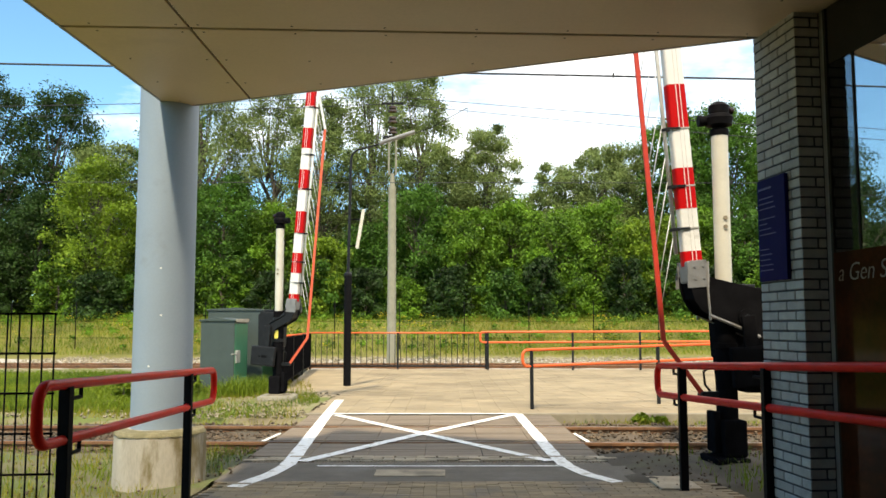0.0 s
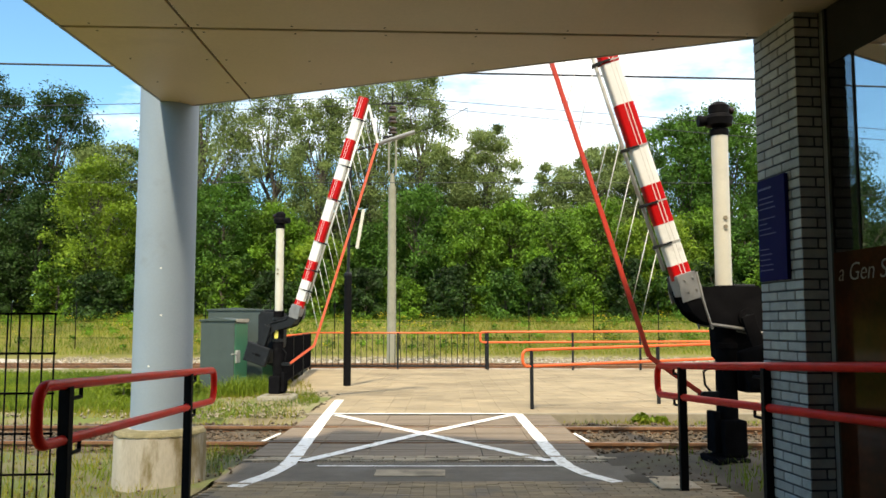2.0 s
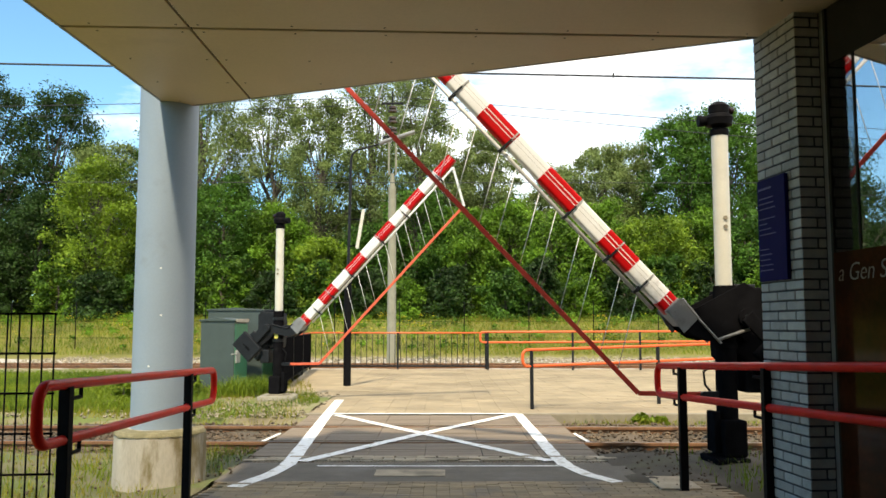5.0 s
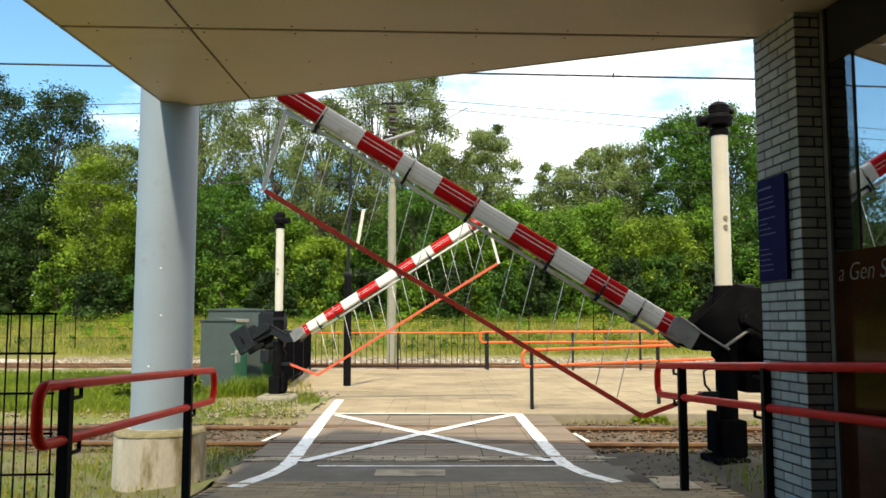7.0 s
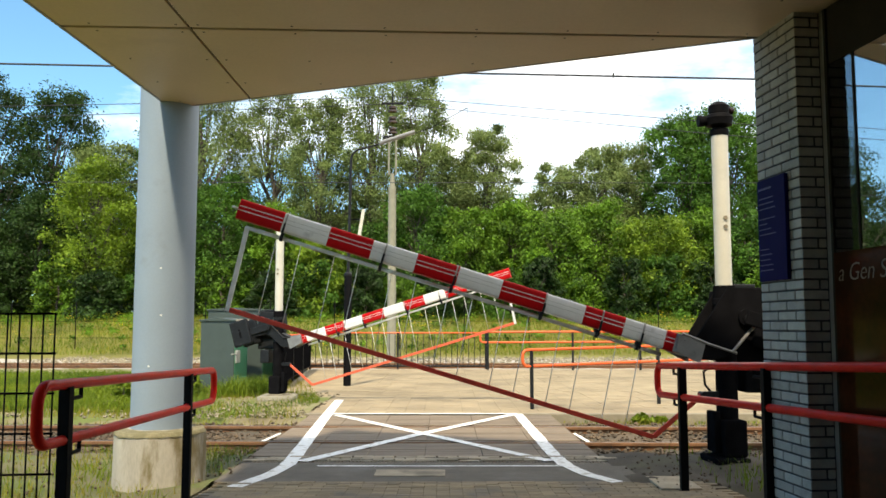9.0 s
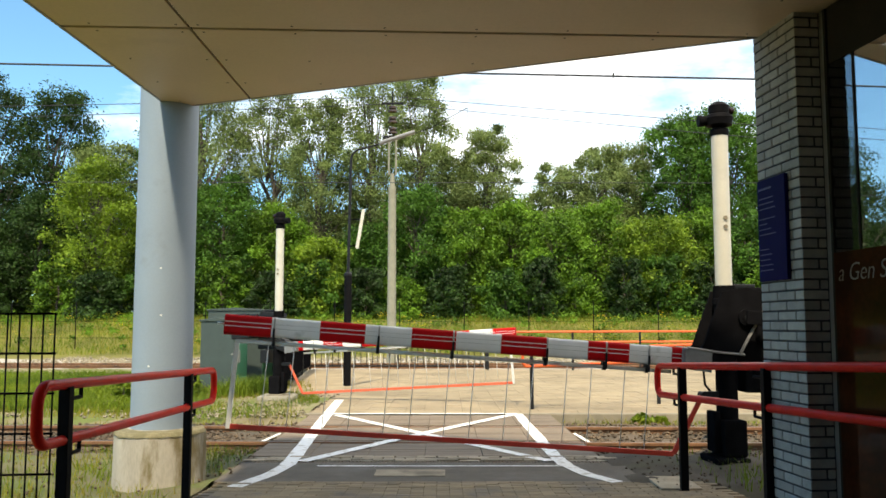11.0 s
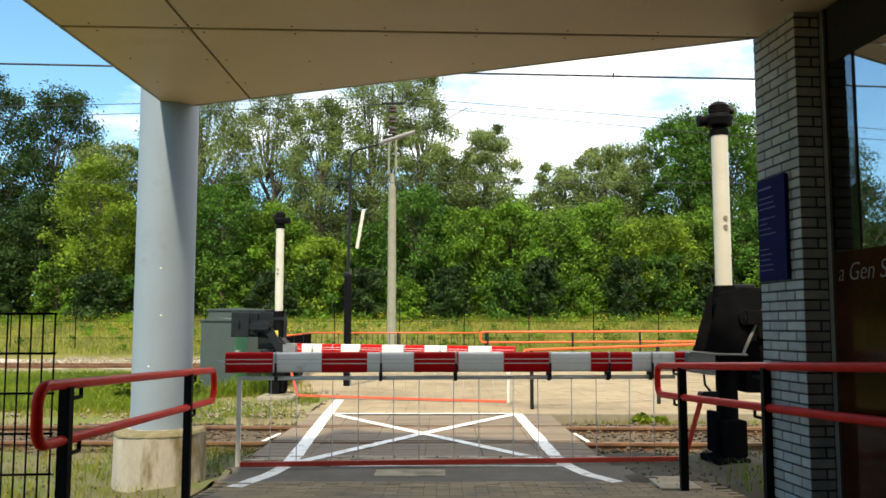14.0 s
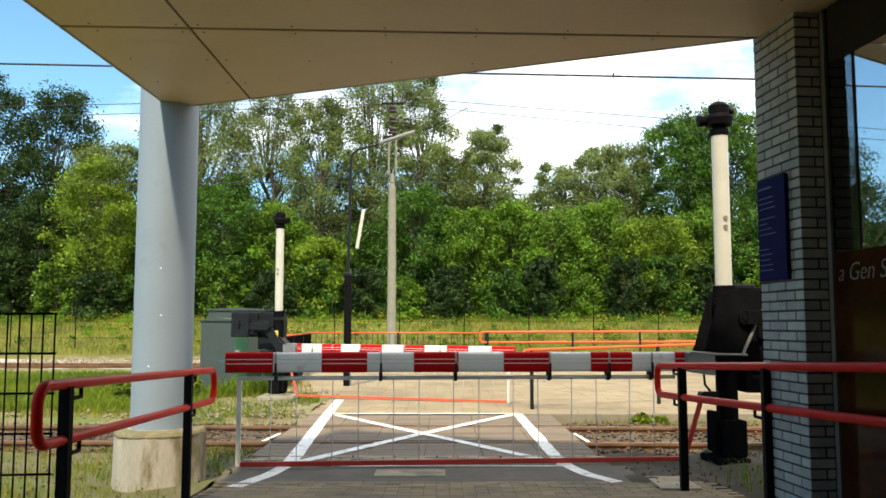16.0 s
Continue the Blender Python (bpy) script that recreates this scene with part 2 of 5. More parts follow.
M_INSUL = mat("brown_ceramic", (0.05, 0.03, 0.02), 0.25, 0, 8, 0.2, 0)
M_WIRE = mat("dark_wire", (0.035, 0.04, 0.045), 0.6, 0.4, 8, 0.2, 0)
M_LAMPGREY = mat("lamp_housing_grey", (0.32, 0.32, 0.30), 0.5, 0.2, 8, 0.1, 0)
M_SOCKET = mat("weathered_grey_socket", (0.19, 0.195, 0.20), 0.5, 0.2, 8, 0.18, 0.05, 90, (0.12, 0.12, 0.12), 0.62, 5)
M_LENS = mat("dark_lens", (0.02, 0.012, 0.012), 0.12, 0, 8, 0.1, 0)
M_YELLOW = mat("yellow_label", (0.65, 0.55, 0.10), 0.5, 0, 8, 0.1, 0)


# ---- building helpers ----
def box(bm, x0, y0, z0, x1, y1, z1, bevel=0.0, m=None):
    vs = [bm.verts.new(p) for p in ((x0, y0, z0), (x1, y0, z0), (x1, y1, z0), (x0, y1, z0), (x0, y0, z1), (x1, y0, z1), (x1, y1, z1), (x0, y1, z1))]
    fs = [bm.faces.new([vs[i] for i in f]) for f in ((3, 2, 1, 0), (4, 5, 6, 7), (0, 1, 5, 4), (1, 2, 6, 5), (2, 3, 7, 6), (3, 0, 4, 7))]
    if bevel:
        es = list({e for f in fs for e in f.edges})
        made = bmesh.ops.bevel(bm, geom=es, offset=bevel, segments=2, affect="EDGES", profile=0.6)
        vs = list({v for f in made["faces"] for v in f.verts} | {v for v in vs if v.is_valid})
    if m is not None:
        bmesh.ops.transform(bm, matrix=m, verts=[v for v in vs if v.is_valid])
    return bm


def tube(bm, pts, r, seg=10, r1=None, caps=True):
    """A round bar along points; r1: radius at its end."""
    pts = [Vector(p) for p in pts]
    rings = []
    side = None
    for i, p in enumerate(pts):
        d = (pts[min(i + 1, len(pts) - 1)] - pts[max(i - 1, 0)]).normalized()
        if side is None:
            side = d.cross(Vector((0, 0, 1)) if abs(d.z) < 0.9 else Vector((1, 0, 0))).normalized()
        side = (side - d * side.dot(d)).normalized()
        up = side.cross(d)
        rr = r if r1 is None else r + (r1 - r) * i / (len(pts) - 1)
        rings.append([bm.verts.new(p + (side * math.cos(a) + up * math.sin(a)) * rr) for a in [2 * math.pi * k / seg for k in range(seg)]])
    for a, b in zip(rings, rings[1:]):
        for k in range(seg):
            f = bm.faces.new((a[k], a[(k + 1) % seg], b[(k + 1) % seg], b[k]))
            f.smooth = True
    if caps:
        bm.faces.new(list(reversed(rings[0])))
        bm.faces.new(rings[-1])
    return bm


def prism(bm, outline, y0, y1, bevel=0.0):
    """An outline in x, z carried from y0 to y1."""
    a = [bm.verts.new((x, y0, z)) for x, z in outline]
    b = [bm.verts.new((x, y1, z)) for x, z in outline]
    n = len(a)
    fs = [bm.faces.new(a), bm.faces.new(list(reversed(b)))]
    for i in range(n):
        fs.append(bm.faces.new((a[(i + 1) % n], a[i], b[i], b[(i + 1) % n])))
    if bevel:
        bmesh.ops.bevel(bm, geom=[e for e in {e for f in fs for e in f.edges}], offset=bevel, segments=2, affect="EDGES", profile=0.6)
    return bm


def lathe(bm, profile, cx=0.0, cy=0.0, seg=24):
    """Radius and height pairs turned round the upright through cx, cy."""
    rings = [[bm.verts.new((cx + r * math.cos(2 * math.pi * k / seg), cy + r * math.sin(2 * math.pi * k / seg), z)) for k in range(seg)] for r, z in profile]
    for a, b in zip(rings, rings[1:]):
        for k in range(seg):
            f = bm.faces.new((a[k], a[(k + 1) % seg], b[(k + 1) % seg], b[k]))
            f.smooth = True
    bm.faces.new(list(reversed(rings[0])))
    bm.faces.new(rings[-1])
    return bm


def mesh_of(name, bm, material):
    bmesh.ops.recalc_face_normals(bm, faces=bm.faces)
    for e in bm.edges:
        if len(e.link_faces) == 2 and e.calc_face_angle(0.0) > 0.6:
            e.smooth = False
    me = bpy.data.meshes.new(name)
    bm.to_mesh(me)
    bm.free()
    me.materials.append(material)
    return me


def part(name, bm, material, parent=None, label="", m=None):
    ob = new(name, mesh_of(name, bm, material))
    if parent is not None:
        ob.parent = parent
    if m is not None:
        ob.matrix_basis = m
    return tagged(ob, label)


def thing(name, label, category, m=None, group="", kind=""):
    ob = new(name)
    ob.empty_display_size = 0.1
    if m is not None:
        ob.matrix_basis = m
    return tagged(ob, label, category, group, kind)


def soup(name, verts, faces, material, smooth=False):
    me = bpy.data.meshes.new(name)
    me.from_pydata(verts.tolist() if hasattr(verts, "tolist") else verts, [], faces.tolist() if hasattr(faces, "tolist") else faces)
    me.materials.append(material)
    me.update()
    return me


def arc(cx, cz, r, a0, a1, n=6):
    return [(cx + r * math.cos(radians(a0 + (a1 - a0) * i / n)), cz + r * math.sin(radians(a0 + (a1 - a0) * i / n))) for i in range(n + 1)]

# ---- ground ----
def smooth01(t):
    t = min(1.0, max(0.0, t))
    return t * t * (3 - 2 * t)


def ground_z(x, y):
    """The lie of the land: level by the tracks, rising gently to the wood."""
    z = -0.06
    z += 1.75 * smooth01((y - 35) / 13) + 0.012 * max(0.0, min(y, 200) - 50)
    z += 0.05 * noise.noise(Vector((x * 0.25, y * 0.25, 0)))
    if abs(x) < 46 and y > 5.5:
        z -= 0.20 * (1 - smooth01((y - 31) / 4))
    return z


def build_ground():
    xs = [-900, -400, -180, -90, -60] + [-45 + 1.5 * i for i in range(61)] + [60, 90, 180, 400, 900]
    ys = [-900, -300, -100, -40, -20, -10] + [-5 + 1.2 * i for i in range(60)] + [72, 85, 110, 160, 260, 500, 1200]
    verts = [(x, y, ground_z(x, y)) for y in ys for x in xs]
    n = len(xs)
    faces = [(j * n + i, j * n + i + 1, (j + 1) * n + i + 1, (j + 1) * n + i) for j in range(len(ys) - 1) for i in range(n - 1)]
    ob = new("ground", soup("ground", verts, faces, M_GROUND))
    for p in ob.data.polygons:
        p.use_smooth = True
    tagged(ob, "uneven meadow ground rising to the wood", "ground", kind="structure")


build_ground()


def slab(name, x0, y0, z0, x1, y1, z1, material, label, category, bevel=0.0, kind="structure"):
    bm = bmesh.new()
    box(bm, x0, y0, z0, x1, y1, z1, bevel)
    return tagged(part(name, bm, material), label, category, kind=kind)


def strip_bed(name, x0, x1, y0, y1, z, amp, material, label, step=0.25, seed=0.0):
    """A bumpy bed of loose ground."""
    nx, ny = max(2, int((x1 - x0) / step)), max(2, int((y1 - y0) / step))
    verts, faces = [], []
    for j in range(ny + 1):
        for i in range(nx + 1):
            x, y = x0 + (x1 - x0) * i / nx, y0 + (y1 - y0) * j / ny
            edge = min(1.0, min(j, ny - j) / 2.0)
            verts.append((x, y, z * edge - 0.10 * (1 - edge) + amp * noise.noise(Vector((x * 2.1 + seed, y * 2.1, seed)))))
    for j in range(ny):
        for i in range(nx):
            a = j * (nx + 1) + i
            faces.append((a, a + 1, a + nx + 2, a + nx + 1))
    ob = new(name, soup(name, verts, faces, material))
    for p in ob.data.polygons:
        p.use_smooth = True
    return tagged(ob, label, "ground", kind="structure")


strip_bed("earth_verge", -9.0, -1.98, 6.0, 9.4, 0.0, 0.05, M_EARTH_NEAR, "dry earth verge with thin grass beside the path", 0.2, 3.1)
strip_bed("earth_verge", 1.62, 9.0, 6.9, 9.4, 0.0, 0.05, M_DIRT, "dark dirt round the barrier foot", 0.2, 5.4)
strip_bed("track_bed", -40, -2.05, 9.2, 12.5, -0.09, 0.05, M_BALLAST, "brown ballast bed under the near track", 0.3, 1.0)
strip_bed("track_bed", 1.66, 40, 9.2, 12.5, -0.09, 0.05, M_BALLAST, "brown ballast bed under the near track", 0.3, 2.0)
strip_bed("earth_verge", -16, -2.05, 12.4, 16.6, 0.01, 0.06, M_EARTH, "grassy stony verge beside the platform", 0.4, 7.7)
strip_bed("earth_verge", -18, -3.4, 15.8, 20.0, 0.005, 0.05, M_EARTH, "grassy verge round the equipment cabinets", 0.4, 8.7)
strip_bed("earth_verge", -18, -4.15, 19.2, 27.0, 0.0, 0.05, M_EARTH, "grassy verge towards the far track", 0.4, 9.7)
strip_bed("track_bed", -60, 60, 24.9, 37.5, -0.055, 0.03, M_STONEW, "pale ballast bed under the far track", 0.6, 9.0)


def rail_profile():
    h = 0.16
    return [(-0.065, 0), (0.065, 0), (0.065, 0.012), (0.012, 0.03), (0.010, 0.115), (0.034, 0.125), (0.034, 0.152),
            (0.026, h), (-0.026, h), (-0.034, 0.152), (-0.034, 0.125), (-0.010, 0.115), (-0.012, 0.03), (-0.065, 0.012)]


def build_track(yc, z_top, x0, x1, slope, label, sleepers):
    """A track across the view: two rails, their worn heads and sleepers."""
    t = thing("railway_track", label, "railway track", pose(0, yc, z_top - 0.16, 0, 0, slope))
    for off in (-0.752, 0.752):
        bm = bmesh.new()
        prism(bm, [(a, b) for a, b in rail_profile()], 0, 1)
        bmesh.ops.transform(bm, matrix=Matrix(((0, 1, 0, 0), (1, 0, 0, 0), (0, 0, 1, 0), (0, 0, 0, 1))), verts=bm.verts)
        for v in bm.verts:
            v.co.x = x0 + (x1 - x0) * v.co.x
            v.co.y += off
        r = part("rail", bm, M_RAIL, t, "rust-brown steel rail")
        bm = bmesh.new()
        box(bm, x0, off - 0.022, 0.160, x1, off + 0.022, 0.163)
        part("rail_head", bm, M_RAILTOP, r, "worn bright running surface")
    bm = bmesh.new()
    box(bm, -0.125, -1.25, -0.17, 0.125, 1.25, -0.012, 0.015)
    me = mesh_of("sleeper", bm, M_SLEEPER)
    x = sleepers[0]
    while x < sleepers[1]:
        if not (-2.0 < x < 1.6 and yc < 15):
            s = new("sleeper", me)
            s.parent = t
            s.location = (x, 0, random.uniform(-0.01, 0.01))
        x += 0.6
    return t


build_track(10.73, -0.004, -40, 40, -1.2, "rusty railway track with old sleepers crossing the path", (-9, 9))
build_track(28.2, 0.05, -60, 60, -0.3, "rusty railway track beyond the platform fence", (-15, 15))


def stones(name, n, x0, x1, y0, y1, z, size, material, label, seed, skip=None):
    """Loose ballast stones, each an uneven eight-faced lump."""
    rng = np.random.default_rng(seed)
    base = np.array([(1, 0, 0), (-1, 0, 0), (0, 1, 0), (0, -1, 0), (0, 0, 1), (0, 0, -1)], float)
    tri = np.array([(0, 2, 4), (2, 1, 4), (1, 3, 4), (3, 0, 4), (2, 0, 5), (1, 2, 5), (3, 1, 5), (0, 3, 5)])
    px, py = rng.uniform(x0, x1, n), rng.uniform(y0, y1, n)
    if skip:
        keep = ~((px > skip[0]) & (px < skip[1]))
        px, py = px[keep], py[keep]
    k = len(px)
    sc = size * rng.uniform(0.5, 1.3, (k, 1, 1)) * rng.uniform(0.6, 1.25, (k, 6, 1))
    a = rng.uniform(0, 6.28, k)
    rot = np.stack([np.stack([np.cos(a), -np.sin(a), 0 * a], -1), np.stack([np.sin(a), np.cos(a), 0 * a], -1), np.stack([0 * a, 0 * a, 0 * a + 0.7], -1)], 1)
    v = np.einsum("kij,kvj->kvi", rot, base[None] * sc) + np.stack([px, py, np.full(k, z) + rng.uniform(-0.01, 0.03, k)], -1)[:, None]
    f = tri[None] + 6 * np.arange(k)[:, None, None]
    ob = new(name, soup(name, v.reshape(-1, 3), f.reshape(-1, 3), material))
    return tagged(ob, label, "stones", kind="stuff")


stones("ballast_stones", 9000, -10, 10, 9.3, 12.4, -0.09, 0.035, M_STONE, "loose brown and grey ballast stones along the near track", 4, (-2.0, 1.62))
stones("ballast_stones", 600, -6.5, -2.0, 12.4, 17.0, 0.015, 0.032, M_STONEP, "loose pale stones on the verge by the crossing", 5)
stones("rubble", 420, -4.9, -2.12, 12.45, 14.6, 0.004, 0.034, M_STONEP, "pale rubble strewn on the verge by the crossing", 9)
stones("ballast_stones", 5000, -16, 16, 29.5, 36.5, -0.04, 0.06, M_STONEP, "pale loose ballast beside the far track", 6)
stones("gravel_scatter", 420, 1.7, 4.6, 7.0, 9.3, 0.01, 0.016, M_STONE, "small gravel scattered round the barrier foot", 7)
stones("gravel_scatter", 260, -4.5, -1.9, 6.3, 9.3, 0.01, 0.02, M_STONE, "small gravel scattered beside the path", 8)

# ---- path and crossing ----
def path_z(y):
    return 0.16 * min(1.0, max(0.0, (7.1 - y) / 4.1))


bm = bmesh.new()
prof = [(-6.0, -0.3), (7.46, -0.3), (7.46, -0.012), (7.1, -0.012), (3.0, 0.148), (-6.0, 0.148)]
prism(bm, prof, -1.95, 2.3)
bmesh.ops.transform(bm, matrix=Matrix(((0, 1, 0, 0), (1, 0, 0, 0), (0, 0, 1, 0), (0, 0, 0, 1))), verts=bm.verts)
near_path = tagged(part("path", bm, M_SETT), "worn clinker-paved path under the canopy", "pavement", kind="structure")

slab("asphalt_strip", -1.98, 7.465, -0.2, 1.75, 8.462, 0.0, M_ASPHALT, "patched grey asphalt strip before the crossing", "pavement")
slab("asphalt_patch", -0.62, 7.72, -0.1, 0.02, 8.05, 0.005, M_SETT, "paler patch in the asphalt", "pavement")
bm = bmesh.new()
a_ = [(-2.104, 15.4), (-2.104, 26.1), (-4.1, 26.1), (-3.35, 18.0), (-2.5, 16.0)]
va = [bm.verts.new((x, y, -0.004)) for x, y in a_]
vb = [bm.verts.new((x, y, -0.25)) for x, y in a_]
bm.faces.new(va), bm.faces.new(list(reversed(vb)))
for i in range(5):
    bm.faces.new((va[i], vb[i], vb[(i + 1) % 5], va[(i + 1) % 5]))
tagged(part("platform_wing", bm, M_PAVE), "worn sandy paving widening towards the fence", "pavement", kind="structure")
platform = slab("platform", -2.1, 13.15, -0.3, 26, 26.1, -0.012, M_PAVEBED, "sunlit sandy paved platform beyond the track", "pavement")
slab("platform_kerb", -2.1, 12.98, -0.3, 26, 13.146, 0.004, M_KERB, "weathered concrete platform edge", "kerb", 0.01)
bm = bmesh.new()
box(bm, -2.0, 8.9, -0.3, 1.62, 12.9, -0.03)
deck = tagged(part("crossing_deck", bm, M_GAP), "grey-brown level crossing deck with painted lines", "level crossing", kind="structure")

slab("concrete_patch", 1.78, 7.05, -0.1, 2.12, 7.62, 0.022, M_SETT, "pale concrete slab set in the dirt", "slab", 0.01)
# ---- white markings ----
def marking(name, pts, width, z, label):
    """A painted line along points, worn at its edges."""
    bm = bmesh.new()
    pts = [Vector((x, y, 0)) for x, y in pts]
    fine = []
    for a, b in zip(pts, pts[1:]):
        k = max(2, int((b - a).length / 0.12))
        fine += [a.lerp(b, i / k) for i in range(k)]
    fine.append(pts[-1])
    rows = []
    for i, p in enumerate(fine):
        d = (fine[min(i + 1, len(fine) - 1)] - fine[max(i - 1, 0)]).normalized()
        s = Vector((-d.y, d.x, 0))
        w = width / 2
        j0, j1 = random.uniform(-0.005, 0.005), random.uniform(-0.005, 0.005)
        rows.append((bm.verts.new((*(p + s * (w + j0)).xy, z)), bm.verts.new((*(p - s * (w + j1)).xy, z))))
    for a, b in zip(rows, rows[1:]):
        bm.faces.new((a[0], a[1], b[1], b[0]))
    ob = part(name, bm, M_WHITELINE)
    return tagged(ob, label, "road marking", kind="structure")


marking("white_line", [(-1.86, 15.4), (-1.74, 12.9), (-1.52, 8.9), (-1.50, 8.3)], 0.155, 0.006, "worn white edge line painted across the crossing")
marking("white_line", [(-1.50, 8.32), (-1.56, 7.8), (-1.74, 7.2)], 0.14, 0.005, "worn white edge line bending outwards at the path")
marking("white_line", [(1.13, 13.0), (1.15, 8.9), (1.18, 8.3)], 0.145, 0.006, "worn white edge line painted across the crossing")
marking("white_line", [(1.18, 8.34), (1.30, 7.8), (1.50, 7.42)], 0.13, 0.005, "worn white edge line bending outwards at the path")
marking("white_line", [(-1.72, 13.02), (1.12, 13.02)], 0.11, 0.008, "white line across the crossing's end")
marking("white_line", [(-1.60, 12.85), (1.06, 8.55)], 0.13, 0.008, "white diagonal of the crossing's cross mark")
marking("white_line", [(1.06, 12.9), (-0.2, 10.75), (-1.40, 8.5)], 0.14, 0.010, "white diagonal of the crossing's cross mark")
marking("white_line", [(-1.2, 8.25), (1.2, 8.25)], 0.045, 0.006, "thin white line along the asphalt's edge")

marking("white_line", [(-2.13, 10.16), (-2.06, 10.9)], 0.05, -0.02, "white paint along the deck's edge")
marking("white_line", [(1.66, 10.9), (1.72, 9.95)], 0.05, -0.02, "white paint along the deck's edge")

# ---- brick pier and glazed front ----
PIER = pose(2.17, 5.1, 0, 0, 0, 5.5)
CANOPY_Z = 3.28
pier_w = 0.158
bm = bmesh.new()
box(bm, 0.005, 0.005, -0.1, pier_w + 0.3, 0.5432, CANOPY_Z)
pier = tagged(part("wall_pier", bm, M_MORTAR, None, "", PIER), "grey brick pier with dark recessed joints", "wall", kind="structure")

# glazed front: frame, panes and what is behind
FRONT = PIER @ pose(0.16, 0, 0)
win = tagged(thing("window_1", "dark-framed shop window with reflecting panes", "window", FRONT), kind="structure")
bm = bmesh.new()
box(bm, 0.0, -0.045, 0.1, 0.05, 0.0, CANOPY_Z, 0.003)
part("window_frame", bm, M_FRAME, win, "grey metal edge post")
bm = bmesh.new()
box(bm, -0.002, -0.075, 0.1, 0.10, -0.047, CANOPY_Z, 0.003)
part("window_frame", bm, M_DFRAME, win)
bm = bmesh.new()
box(bm, -0.002, -0.352, 0.1, 0.09, -0.332, CANOPY_Z, 0.003)
part("window_frame", bm, M_DFRAME, win)
for a in (-1.35, -2.45, -3.55, -4.65):
    bm = bmesh.new()
    box(bm, -0.002, a - 0.06, 0.1, 0.10, a, CANOPY_Z, 0.003)
    part("window_frame", bm, M_DFRAME, win)
bm = bmesh.new()
box(bm, -0.003, -5.7, 2.92, 0.098, -0.10, CANOPY_Z - 0.004, 0.003)
part("transom", bm, M_DFRAME, win)
bm = bmesh.new()
box(bm, -0.003, -5.7, 0.02, 0.098, -0.10, 0.22, 0.003)
part("window_sill", bm, M_DFRAME, win)
for a, b in ((-0.330, -0.077), (-1.348, -0.354), (-2.448, -1.412), (-3.548, -2.512), (-4.648, -3.612)):
    bm = bmesh.new()
    box(bm, 0.004, a, 0.22, 0.011, b, 2.92)
    p = part("pane", bm, M_TINTED if b > -0.1 else M_COATED, win, "reflecting glass pane")
    p.visible_shadow = False
# brown film behind the lower pane, with pale lettering
bm = bmesh.new()
box(bm, -0.006, -0.95, 0.23, 0.0005, -0.078, 1.775)
film_ob = tagged(part("window_poster", bm, M_BROWN, None, "", FRONT), "rust-brown poster on the glass with pale script lettering", "poster")
txt = bpy.data.curves.new("lettering", "FONT")
txt.body = "a Gen S"
txt.size = 0.148
txt.offset = -0.002
txt.shear = 0.25
txt.extrude = 0.001
lett = new("lettering", txt)
txt.materials.append(M_LETTER)
lett.parent = film_ob
lett.matrix_basis = Matrix.Translation((-0.0085, -0.118, 1.605)) @ Matrix(((0, 0, -1, 0), (-1, 0, 0, 0), (0, 1, 0, 0), (0, 0, 0, 1)))
# added room behind; its lack of light is put into a near-black colour
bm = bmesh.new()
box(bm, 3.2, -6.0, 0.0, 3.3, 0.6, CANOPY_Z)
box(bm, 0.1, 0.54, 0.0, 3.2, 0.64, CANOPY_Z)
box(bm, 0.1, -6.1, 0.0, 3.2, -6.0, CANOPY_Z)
tagged(part("wall_inner", bm, M_INSIDE, None, "", FRONT), "added inner walls of the station, gloom put into their colour", "wall", kind="structure")
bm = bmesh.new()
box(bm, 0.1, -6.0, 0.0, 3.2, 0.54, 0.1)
tagged(part("floor_inner", bm, M_INSIDE, None, "", FRONT), "added floor inside the station, gloom put into its colour", "floor", kind="structure")
bm = bmesh.new()
box(bm, -0.15, -12.0, 0.0, 3.3, -6.12, CANOPY_Z)
tagged(part("wall_south", bm, M_BRICK, None, "", FRONT), "grey brick wall of the station building", "wall", kind="structure")

bm = bmesh.new()
box(bm, -2.62, -5.3, -0.1, 2.9, -5.0, CANOPY_Z)
tagged(part("wall_rear", bm, M_BRICK), "plain grey brick wall closing the passage", "wall", kind="structure")
# unseen wall, added to keep side light off the pier's front
bm = bmesh.new()
box(bm, -2.98, -5.3, -0.1, -2.70, 2.2, CANOPY_Z)
tagged(part("wall_west", bm, M_BRICK), "unseen wall added beside the passage to darken the pier's front", "wall", kind="structure")

# navy notice panel on the pier
bm = bmesh.new()
box(bm, -0.028, 0.135, 1.63, -0.002, 0.50, 2.295, 0.004)
notice = tagged(part("notice_panel", bm, M_SIGN, None, "", PIER), "navy blue notice panel with pale small print", "sign")
rng = random.Random(5)
z = 2.24
for i in range(17):
    w = rng.uniform(0.10, 0.22) if i else 0.17
    if i in (1, 5, 10, 11):
        z -= 0.032
        continue
    bm = bmesh.new()
    box(bm, -0.031, 0.475 - w, z - (0.012 if i == 0 else 0.006), -0.0275, 0.475, z)
    part("print_line", bm, M_SIGNTXT, notice)
    z -= 0.034

# ---- canopy ----
CA, CB, CC = (-2.45, 7.23), (-2.23, 7.37), (2.13, 5.58)


def flat_poly(bm, pts, z0, z1):
    a = [bm.verts.new((x, y, z0)) for x, y in pts]
    b = [bm.verts.new((x, y, z1)) for x, y in pts]
    n = len(a)
    bm.faces.new(a), bm.faces.new(list(reversed(b)))
    for i in range(n):
        bm.faces.new((a[i], b[i], b[(i + 1) % n], a[(i + 1) % n]))
    return bm


